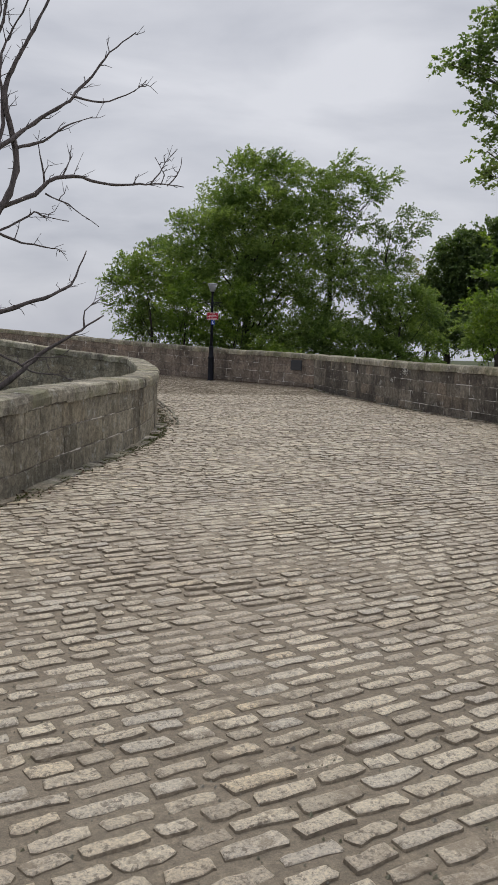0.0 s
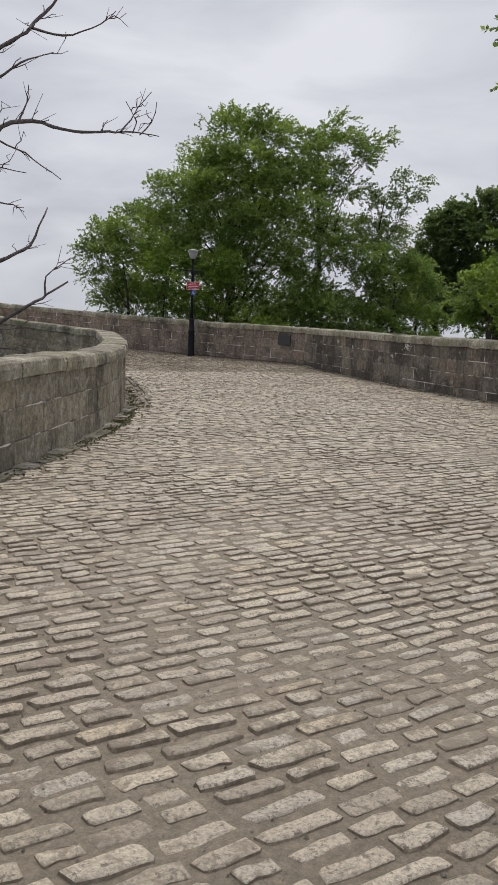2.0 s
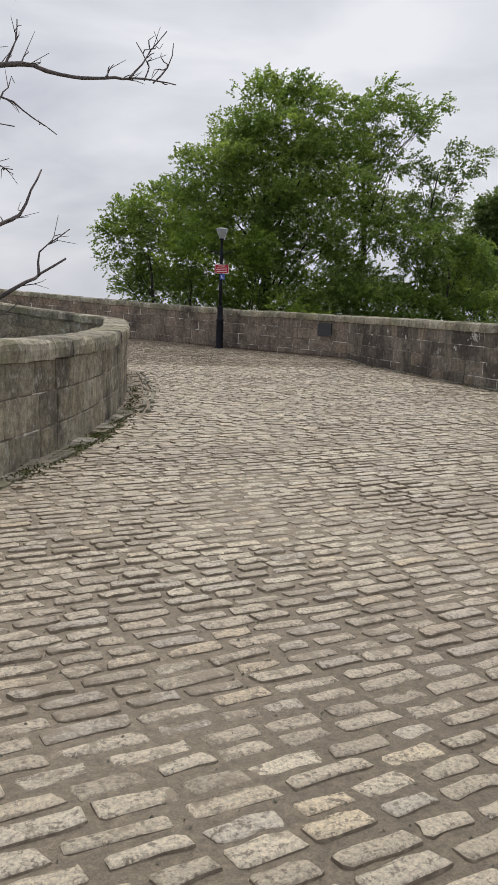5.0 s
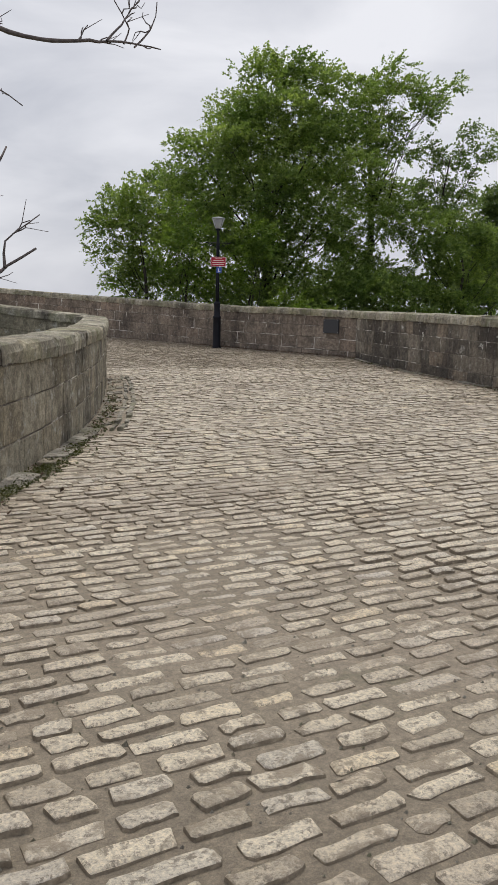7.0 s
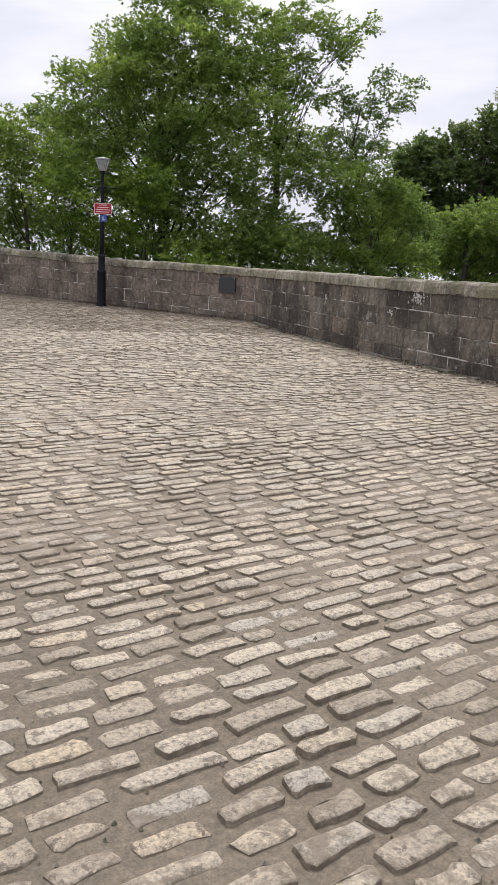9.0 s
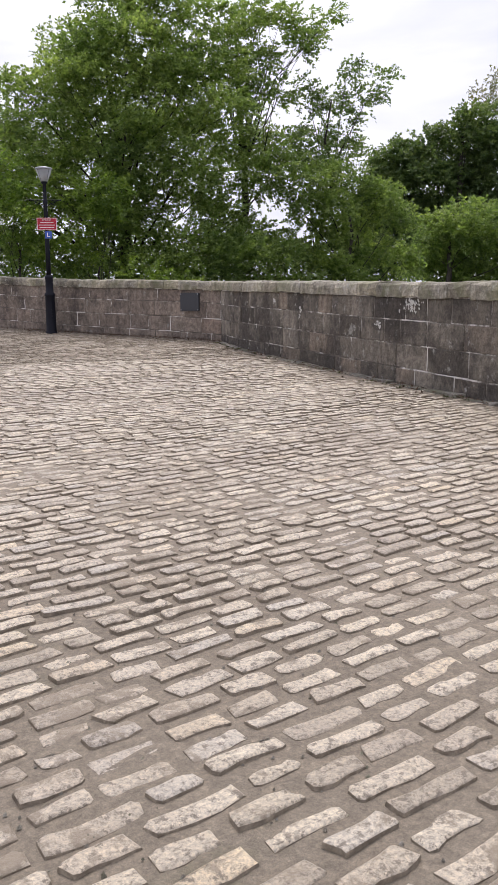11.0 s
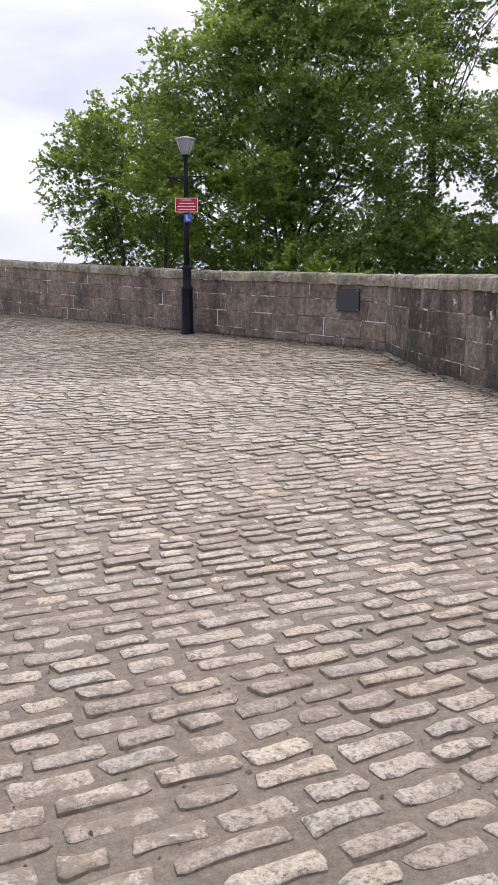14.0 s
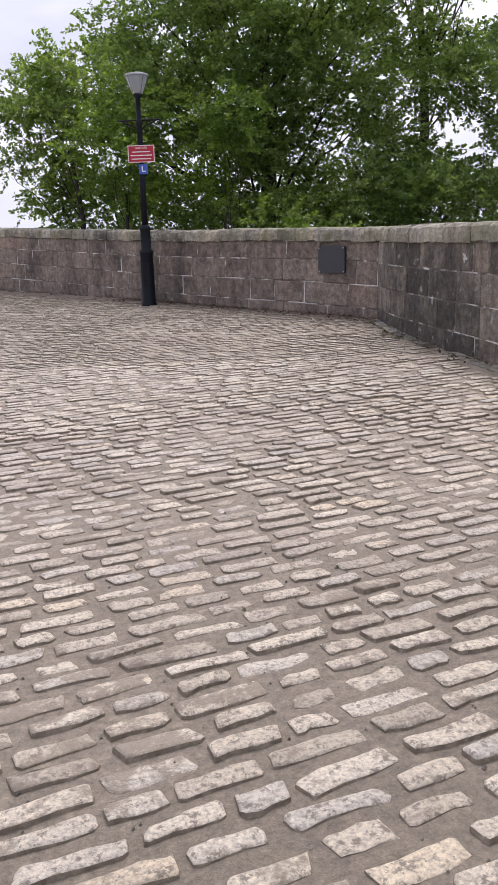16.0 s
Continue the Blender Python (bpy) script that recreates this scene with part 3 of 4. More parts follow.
# ---- trees ----
def leaf_sprays(centres, dirs, rng, leaf=0.15, count=16, length=0.6, droop=0.22):
    """Leaves along short twigs. Each leaf is a folded four-cornered blade."""
    n = len(centres)
    k = np.tile(np.arange(count), n)
    c = np.repeat(centres, count, axis=0)
    d = np.repeat(dirs, count, axis=0)
    t = (k + rng.uniform(0, 0.8, n * count)) / count
    pos = c + d * (t * length)[:, None]
    pos[:, 2] -= droop * length * t * t
    side = np.cross(d, np.tile([0, 0, 1.0], (n * count, 1)) + rng.normal(0, 0.5, (n * count, 3)))
    side /= np.linalg.norm(side, axis=1)[:, None] + 1e-6
    sgn = np.where(k % 2 == 0, 1.0, -1.0)[:, None]
    ax = d * 0.6 + side * sgn * 0.8 + rng.normal(0, 0.35, (n * count, 3))
    ax[:, 2] -= 0.15
    ax /= np.linalg.norm(ax, axis=1)[:, None] + 1e-6
    nrm = rng.normal(0, 0.55, (n * count, 3)) + np.array([0, 0, 0.9])
    wd = np.cross(ax, nrm)
    wd /= np.linalg.norm(wd, axis=1)[:, None] + 1e-6
    up = np.cross(wd, ax)
    L = (leaf * rng.uniform(0.65, 1.3, n * count))[:, None]
    W = L * 0.36
    a = pos
    b = pos + ax * L * 0.45 + wd * W + up * L * 0.06
    e = pos + ax * L
    f = pos + ax * L * 0.45 - wd * W + up * L * 0.06
    verts = np.stack([a, b, e, f], axis=1).reshape(-1, 3)
    return verts


def leaf_object(name, verts, mat, parent, label=""):
    n = len(verts) // 4
    me = bpy.data.meshes.new(name)
    me.vertices.add(len(verts))
    me.vertices.foreach_set("co", verts.astype(np.float32).ravel())
    me.loops.add(n * 4)
    me.loops.foreach_set("vertex_index", np.arange(n * 4, dtype=np.int32))
    me.polygons.add(n)
    me.polygons.foreach_set("loop_start", np.arange(0, n * 4, 4, dtype=np.int32))
    me.update(calc_edges=True)
    me.materials.append(mat)
    ob = new(name, me)
    ob.parent = parent
    return tagged(ob, label)


def limb_path(a, b, rng, sag=0.15, n=7):
    a, b = np.array(a, float), np.array(b, float)
    ln = np.linalg.norm(b - a)
    mid = (a + b) / 2 + rng.normal(0, 0.06 * ln, 3) + np.array([0, 0, sag * ln])
    out = []
    for k in range(n):
        t = k / (n - 1)
        out.append((1 - t) ** 2 * a + 2 * t * (1 - t) * mid + t * t * b + rng.normal(0, 0.012 * ln, 3) * (0 < k < n - 1))
    return out


def build_tree(label, base, height, trunk_r, blobs, mat, seed, density=1.0, leaf=0.108, wind=(0.35, -0.15, 0.1), fork=0.3, twigs=True, category="tree", name="tree", group="", spray=0.5):
    """A broadleaf tree: trunk, limbs to every clump of the crown, sprays of leaves through the clumps.
    blobs: (x, y, z, rx, ry, rz) in world metres."""
    rng = np.random.default_rng(seed)
    base = np.array(base, float)
    tree = empty(name, pose(*base), label, category, group)
    v, f = [], []
    tip = base + np.array([rng.normal(0, 0.3), rng.normal(0, 0.3), height])
    trunk = limb_path(base, tip, rng, 0.0, 9)
    tube_into(v, f, trunk, [trunk_r * (1 - 0.85 * (k / 8)) * (1.35 if k == 0 else 1) for k in range(9)], 10)
    centres, dirs = [], []
    for bx, by, bz, rx, ry, rz in blobs:
        lv, lf = [], []
        c = np.array([bx, by, bz], float)
        t = np.clip((bz - base[2]) / height * (1 - fork) - 0.05, 0.12, 0.9)
        start = trunk[int(round(t * 8))]
        lp = limb_path(start, c, rng, 0.08)
        r0 = trunk_r * 0.2 * (1 - 0.6 * t)
        tube_into(lv, lf, lp, [r0 * (1 - 0.8 * k / 6) for k in range(7)], 6)
        for q in range(7 if twigs else 3):
            g = rng.normal(0, 1, 3)
            g /= np.linalg.norm(g)
            g[2] = abs(g[2]) * 0.8
            e = c + g * np.array([rx, ry, rz]) * rng.uniform(0.6, 1.0)
            tp = limb_path(lp[rng.integers(3, 7)], e, rng, 0.06, 5)
            tube_into(lv, lf, tp, [r0 * 0.22, r0 * 0.17, r0 * 0.12, r0 * 0.08, r0 * 0.04], 4)
        raw("limb", [tuple(np.array(p) - base) for p in lv], lf, BARK, tree, smooth=True)
        area = 4 * math.pi * ((rx * ry) ** 1.6 / 3 + (rx * rz) ** 1.6 / 3 + (ry * rz) ** 1.6 / 3) ** (1 / 1.6)
        heads = int(11 + 5.0 * rx)
        g = rng.normal(0, 1, (heads, 3))
        g /= np.linalg.norm(g, axis=1)[:, None]
        hub = c + g * np.array([rx, ry, rz]) * rng.uniform(0.45, 0.95, heads)[:, None]
        size = 0.43 * rx * rng.uniform(0.7, 1.3, heads)
        n = int(area * 17.5 * density)
        pick = rng.integers(0, heads, n)
        q = rng.normal(0, 1, (n, 3))
        q /= np.linalg.norm(q, axis=1)[:, None]
        q[:, 2] = np.where(q[:, 2] < -0.35, -q[:, 2], q[:, 2])
        p = hub[pick] + q * (size[pick] * rng.uniform(0.25, 1.0, n) ** 0.5)[:, None] * np.array([1.15, 1.15, 0.75])
        d = q * 0.7 + g[pick] * 0.35 + np.array(wind) + rng.normal(0, 0.3, (n, 3))
        d /= np.linalg.norm(d, axis=1)[:, None]
        centres.append(p)
        dirs.append(d)
    raw("trunk", [tuple(np.array(p) - base) for p in v], f, BARK, tree, smooth=True)
    verts = leaf_sprays(np.concatenate(centres), np.concatenate(dirs), rng, leaf, length=max(spray, 4.2 * leaf if leaf > 0.15 else 0))
    leaf_object("crown", verts - base, mat, tree)
    return tree


def clumps(rows, u, seed, spread=1.6):
    """Clumps of a crown from rows (v, z, size): placed across the road's line at distance u."""
    r = random.Random(seed)
    out = []
    for v, z, s in rows:
        x, y = uv_place(u + r.uniform(-spread, spread), v)
        s *= 0.92
        out.append((x, y, z, s * r.uniform(0.9, 1.12), s * r.uniform(0.9, 1.15), s * r.uniform(0.78, 0.95)))
    return out


def uvz(u, v, z):
    return (*uv_place(u, v), z)


def build_trees():
    build_tree("tall broadleaf tree with a dense dark green crown behind the wall", uvz(46, -0.6, -3.3), 13.5, 0.38,
               clumps([(-0.1, 10.7, 1.4), (-1.6, 9.9, 1.18), (1.3, 10.5, 1.35), (-2.4, 8.7, 1.35), (-0.6, 8.6, 1.63), (1.4, 8.7, 1.64), (-3.5, 8.1, 1.07),
                       (2.9, 10.6, 1.07), (2.9, 8.7, 1.35), (-4.8, 6.7, 1.3), (-3.1, 6.5, 1.64), (-1.1, 6.6, 1.7), (0.9, 6.7, 1.7), (2.9, 6.8, 1.56), (-6.2, 5.9, 1.02),
                       (-5.0, 4.9, 1.42), (-3.3, 4.5, 1.57), (-1.3, 4.6, 1.57), (0.7, 4.6, 1.57), (2.7, 4.7, 1.43), (-4.7, 2.9, 1.29), (-3.0, 2.7, 1.29),
                       (-1.0, 2.6, 1.29), (1.0, 2.7, 1.29), (3.0, 2.7, 1.29)], 46, 1)
               + clumps([(0.0, 6.2, 1.3), (-1.6, 7.7, 1.3), (1.5, 7.9, 1.3), (-2.6, 5.2, 1.3), (1.9, 5.2, 1.3), (0.2, 9.2, 1.2), (3.3, 7.0, 1.1), (-0.6, 3.8, 1.2), (-3.6, 6.6, 1.0), (2.9, 3.6, 1.2)], 43.4, 31, 0.5), LEAF_MAIN, 11)
    build_tree("airy broadleaf tree with open branches blown by the wind", uvz(47, 4.2, -3.3), 14.0, 0.26,
               clumps([(5.1, 11.9, 0.74), (4.3, 11.2, 0.8), (3.8, 10.2, 0.98), (5.6, 10.9, 0.8), (6.7, 11.1, 0.75), (7.5, 11.0, 0.43), (6.4, 10.2, 0.69),
                       (5.1, 9.4, 0.87), (4.3, 8.4, 1.04), (3.5, 9.6, 0.92), (4.5, 6.8, 1.16), (6.0, 6.8, 0.76), (5.5, 8.6, 0.64)], 47, 2, 1.0),
               LEAF_MAIN, 12, 0.9, wind=(0.75, -0.35, 0.12))
    build_tree("slender pale-leaved tree leaning away from the wind", uvz(46, 6.4, -3.3), 11.4, 0.17,
               clumps([(9.1, 8.8, 0.42), (8.0, 9.1, 0.57), (8.5, 8.2, 0.57), (7.3, 8.1, 0.71), (6.5, 8.4, 0.57), (6.8, 7.1, 0.74), (6.3, 6.0, 1.08), (7.7, 6.1, 0.91),
                       (8.0, 7.5, 0.45)], 46, 3, 0.8), LEAF_ASH, 13, 0.8, wind=(0.8, -0.4, 0.1))
    build_tree("bushy green tree with a low spreading crown", uvz(44.5, 7.4, -3.3), 7.5, 0.2,
               clumps([(5.0, 5.2, 1.24), (6.7, 4.7, 1.24), (8.4, 4.5, 1.16), (9.3, 3.9, 0.78), (4.8, 3.0, 1.33), (6.5, 2.8, 1.33), (8.2, 2.9, 1.25), (9.6, 2.4, 0.73),
                       (9.3, 4.9, 0.44)], 44.5, 4, 0.9), LEAF_MAIN, 14, 1.35, wind=(0.4, -0.2, -0.2))
    build_tree("leafy green tree with lower branches sweeping outward", uvz(44, -5.0, -3.3), 7.2, 0.2,
               clumps([(-6.4, 4.9, 0.98), (-7.0, 4.7, 0.65), (-6.2, 3.5, 1.14), (-7.2, 3.7, 0.49), (-5.5, 4.3, 1.09), (-5.9, 2.4, 0.98), (-4.8, 2.4, 1.04),
                       (-5.2, 5.9, 0.81)], 44, 5, 0.8), LEAF_MAIN, 15, 0.9, wind=(-0.1, 0.1, -0.1))
    build_tree("young bright green tree just behind the wall", uvz(41, -3.1, -3.3), 6.6, 0.12,
               clumps([(-3.0, 4.7, 0.96), (-3.2, 3.4, 0.91), (-3.8, 3.9, 0.76), (-2.7, 2.7, 0.76)], 41, 6, 0.5), LEAF_LIGHT, 16, 0.8, 0.1, group="young trees behind the wall")
    build_tree("young bright green tree just behind the wall", uvz(41, -0.8, -3.3), 6.3, 0.12,
               clumps([(-0.8, 4.4, 0.86), (-1.0, 3.5, 0.86), (-0.3, 3.8, 0.71), (-1.3, 2.5, 0.71)], 41, 7, 0.5), LEAF_LIGHT, 17, 0.8, 0.1, group="young trees behind the wall")
    build_tree("small bright green bush rising over the coping", uvz(39, 0.8, -3.3), 4.9, 0.08,
               clumps([(0.5, 1.75, 0.45), (1.2, 1.7, 0.4), (0.9, 1.3, 0.6), (1.7, 1.35, 0.5)], 38.6, 8, 0.2), LEAF_LIGHT, 18, 0.8, 0.09, category="bush", name="bush")
    build_tree("green undergrowth bush spreading behind the wall", uvz(43, 3.4, -3.3), 5.6, 0.12,
               clumps([(2.6, 2.4, 1.3), (4.4, 2.2, 1.3), (1.0, 1.8, 1.2), (-1.0, 1.5, 1.2), (-3.0, 1.4, 1.1), (6.4, 1.4, 1.3), (2.4, 1.0, 1.1), (4.2, 0.9, 1.1), (5.8, 0.9, 1.1), (7.6, 0.9, 1.2), (9.0, 0.8, 1.0), (0.4, 0.9, 1.0)], 43, 9, 0.6), LEAF_MAIN, 19, 1.3, category="bush", name="bush")
    # dark woodland to the right, further off
    build_tree("large dark green woodland tree", uvz(112, 27, -3.3), 20, 0.6,
               clumps([(24.5, 14.4, 1.4), (26.3, 15.6, 1.9), (28.4, 16.2, 2.2), (25.0, 11.6, 2.6), (27.8, 13.0, 3.0), (24.6, 7.6, 2.8), (28.2, 9.0, 3.2), (25.8, 4.4, 3.0), (29.6, 5.0, 3.2), (22.6, 5.0, 2.4), (22.8, 10.0, 1.6)], 112, 21, 2.5), LEAF_DARK, 21, 0.3, 0.32, group="woodland trees")
    build_tree("large dark green woodland tree", uvz(110, 34, -3.3), 23, 0.6,
               clumps([(31.2, 17.2, 2.4), (34.4, 18.4, 2.6), (37.6, 19.4, 2.8), (31.4, 13.4, 3.2), (35.2, 14.4, 3.4), (39.0, 15.6, 3.4), (31.6, 9.0, 3.4), (35.6, 9.6, 3.4), (39.6, 10.6, 3.4), (33.0, 5.0, 3.4), (37.6, 5.4, 3.4)], 110, 22, 2.5), LEAF_DARK, 22, 0.3, 0.32, group="woodland trees")
    build_tree("large dark green woodland tree", uvz(108, 45, -3.3), 24, 0.6,
               clumps([(42.0, 19.6, 3.0), (45.6, 20.2, 3.2), (43.0, 15.0, 3.6), (47.0, 15.4, 3.6), (43.4, 10.0, 3.6), (47.6, 10.0, 3.6), (42.0, 5.4, 3.4), (46.0, 5.0, 3.4)], 108, 28, 2.5), LEAF_DARK, 28, 0.25, 0.34, group="woodland trees")
    build_tree("rounded dark green tree at the wood's edge", uvz(90, 26.5, -3.3), 12, 0.4,
               clumps([(24.5, 5.6, 2.6), (27.6, 6.6, 3.0), (31.2, 6.2, 3.0), (26.0, 3.0, 2.8), (30.0, 2.6, 3.0), (34.0, 4.6, 3.0)], 90, 26, 2.0), LEAF_MAIN, 26, 0.3, 0.26)
    build_tree("distant pale tree with thin twiggy crown", uvz(122, 25, -3.3), 19, 0.3,
               clumps([(22.5, 14.4, 1.45), (23.3, 13.0, 1.45)], 122, 23, 1.0), LEAF_PALE, 23, 0.1, 0.22)
    build_tree("tall pale tree with a thin twiggy crown above the wood", uvz(125, 37.5, -3.3), 25, 0.35,
               clumps([(42.1, 26.0, 1.93), (40.8, 24.5, 1.19), (43.7, 27.1, 2.23), (43.9, 24.3, 2.24)], 125, 29, 1.0), LEAF_PALE, 29, 0.09, 0.22)
    # close behind the right-hand wall
    build_tree("bright green leafy bush leaning over the parapet", (16.8, 16.7, -3.3), 6.6, 0.12,
               [(16.13, 16.97, 2.93, 0.42, 0.42, 0.38), (16.43, 16.81, 3.54, 0.39, 0.39, 0.35), (16.23, 16.91, 2.11, 0.43, 0.43, 0.39), (16.6, 16.71, 2.72, 0.45, 0.45, 0.4), (16.49, 16.77, 4.58, 0.3, 0.3, 0.27), (16.91, 16.55, 1.98, 0.53, 0.53, 0.48), (16.97, 16.51, 3.33, 0.45, 0.45, 0.4)], LEAF_LIGHT, 24, 1.0, 0.1, spray=0.35, category="bush", name="bush")
    build_tree("ash tree with feathery leaves hanging over the road", (16.6, 11.2, -3.3), 13.5, 0.3,
               [(10.91, 12.57, 7.04, 0.21, 0.21, 0.19), (11.2, 12.42, 7.31, 0.28, 0.28, 0.25), (11.38, 12.32, 7.01, 0.3, 0.3, 0.27), (11.54, 12.23, 7.47, 0.28, 0.28, 0.25),
                (11.53, 12.24, 8.11, 0.21, 0.21, 0.19), (11.41, 12.3, 6.34, 0.28, 0.28, 0.25), (11.67, 12.16, 6.15, 0.23, 0.23, 0.21), (11.57, 12.22, 5.49, 0.21, 0.21, 0.19),
                (11.67, 12.16, 5.03, 0.22, 0.22, 0.2), (11.86, 12.06, 6.72, 0.48, 0.48, 0.43), (11.91, 12.03, 7.63, 0.48, 0.48, 0.43), (12.01, 11.98, 5.79, 0.43, 0.43, 0.39),
                (12.0, 11.98, 5.06, 0.32, 0.32, 0.29),
                (14.2, 10.8, 8.0, 1.5, 1.4, 1.2), (15.6, 10.6, 9.8, 1.8, 1.6, 1.3), (16.8, 12.0, 8.0, 1.6, 1.6, 1.2)],
               LEAF_ASH, 25, 1.3, 0.085, wind=(-0.3, 0.1, -0.25), spray=0.26)


build_trees()


def build_dead_tree():
    rng = np.random.default_rng(9)
    base = np.array([3.7, 24.8, -0.85])
    tree = empty("dead_tree", pose(*base), "bare dead tree with twisted grey-brown branches", "tree")
    v, f = [], []
    trunk = [(3.7, 24.8, -0.85), (3.8, 24.8, 0.8), (3.75, 24.7, 2.6), (4.0, 24.6, 4.0), (4.35, 24.5, 5.4), (4.5, 24.4, 7.2), (4.3, 24.4, 9.2), (4.5, 24.3, 11.4), (4.9, 24.2, 13.2)]
    tube_into(v, f, [np.array(p) - base for p in trunk], [0.27, 0.22, 0.19, 0.17, 0.14, 0.11, 0.08, 0.05, 0.02], 10)
    raw("trunk", v, f, DEADWOOD, tree, smooth=True)
    # limbs across the line of sight: start radius, then (x, z) pairs
    limbs = [
        (0.1, [(4.2, 4.6), (4.66, 4.9), (5.12, 5.38), (5.52, 6.23), (5.57, 7.09), (5.26, 8.19), (5.32, 8.81), (5.76, 9.79), (6.48, 11.3), (6.88, 12.6)]),
        (0.06, [(5.1, 5.4), (6.07, 5.9), (6.73, 6.41), (7.48, 6.54), (8.34, 6.4), (9.69, 6.59), (10.78, 6.64)]),
        (0.02, [(9.6, 6.58), (10.05, 7.1), (10.24, 7.38), (10.51, 7.75)]),
        (0.018, [(10.0, 6.62), (10.15, 7.0), (9.85, 7.45)]),
        (0.018, [(10.25, 6.62), (10.6, 7.0), (10.72, 7.55)]),
        (0.065, [(4.5, 6.6), (5.13, 7.03), (6.08, 7.86), (7.05, 8.55), (7.3, 8.9), (7.8, 9.46), (8.31, 10.18), (9.09, 10.89)]),
        (0.03, [(7.22, 8.73), (8.06, 8.76), (9.02, 9.18), (9.43, 9.58)]),
        (0.045, [(5.52, 7.08), (6.4, 7.44), (6.89, 7.82), (7.81, 8.3)]),
        (0.04, [(4.2, 4.2), (4.65, 4.52), (5.59, 5.07), (6.07, 5.35), (6.32, 5.3), (7.06, 5.21)]),
        (0.04, [(4.3, 5.0), (4.81, 4.84), (5.75, 4.5), (6.56, 4.41), (7.1, 4.4)]),
        (0.085, [(3.8, 1.95), (4.48, 2.24), (5.58, 2.69), (6.56, 3.06), (7.15, 3.42), (7.41, 3.93), (7.71, 4.45)]),
        (0.1, [(3.75, -0.55), (4.46, -0.14), (5.58, 0.75), (6.32, 1.3), (7.07, 1.88), (7.67, 2.2), (8.2, 2.56)]),
        (0.03, [(7.59, 2.17), (7.62, 2.67), (8.25, 3.19)]),
        (0.045, [(3.8, 1.9), (4.48, 1.61), (5.58, 1.08), (6.07, 0.84), (6.9, 0.71), (7.16, 0.51)]),
        (0.03, [(5.7, 1.0), (6.2, 1.25), (7.0, 1.3)]),
        (0.06, [(4.4, 5.4), (4.66, 5.98), (5.13, 7.41), (5.21, 8.18), (5.14, 9.38), (5.45, 10.18), (5.92, 11.18), (6.08, 12.1)]),
        (0.03, [(6.48, 6.27), (6.32, 7.03), (6.24, 7.41)]),
        (0.025, [(6.89, 6.42), (7.14, 6.98), (7.14, 7.38)]),
        (0.025, [(6.4, 5.94), (7.06, 5.69), (7.92, 5.12)]),
        (0.05, [(4.4, 8.6), (4.9, 9.6), (5.3, 10.6), (5.5, 11.8), (6.2, 13.0)]),
        (0.05, [(4.4, 7.4), (4.9, 8.4), (4.8, 9.6), (5.2, 10.8), (5.0, 12.4)]),
    ]
    for r0, pts in limbs:
        v, f = [], []
        ctrl = [(x, 24.5 + 0.12 * math.sin(3.1 * x + z) + 0.1 * rng.normal(), z) for x, z in pts]
        p = spline(ctrl, 0.22)
        p[1:-1] += rng.normal(0, 0.014, (len(p) - 2, 3))
        n = len(p)
        tube_into(v, f, p - base, [max(0.011, 1.2 * r0 * (1 - 0.82 * k / (n - 1)) * (1 + 0.1 * rng.normal())) for k in range(n)], 7)
        # side twigs
        for q in range(max(2, int(n * 0.45))):
            k = int(rng.integers(max(1, n // 4), n - 1))
            t = p[min(k + 1, n - 1)] - p[k - 1]
            t /= np.linalg.norm(t) + 1e-6
            d = t * 0.8 + rng.normal(0, 0.65, 3) * np.array([1, 0.8, 1]) + np.array([0.1, 0, 0.25])
            d /= np.linalg.norm(d)
            ln = rng.uniform(0.15, 0.7)
            tw = [p[k] + d * ln * j / 4 + rng.normal(0, 0.035 * ln, 3) * j for j in range(5)]
            tube_into(v, f, np.array(tw) - base, [0.016, 0.014, 0.012, 0.009, 0.006], 4)
            if ln > 0.4:
                e = d + rng.normal(0, 0.5, 3)
                tw2 = [tw[2] + e * 0.16 * j for j in range(3)]
                tube_into(v, f, np.array(tw2) - base, [0.009, 0.007, 0.005], 4)
        raw("branch", v, f, DEADWOOD, tree, smooth=True)


build_dead_tree()


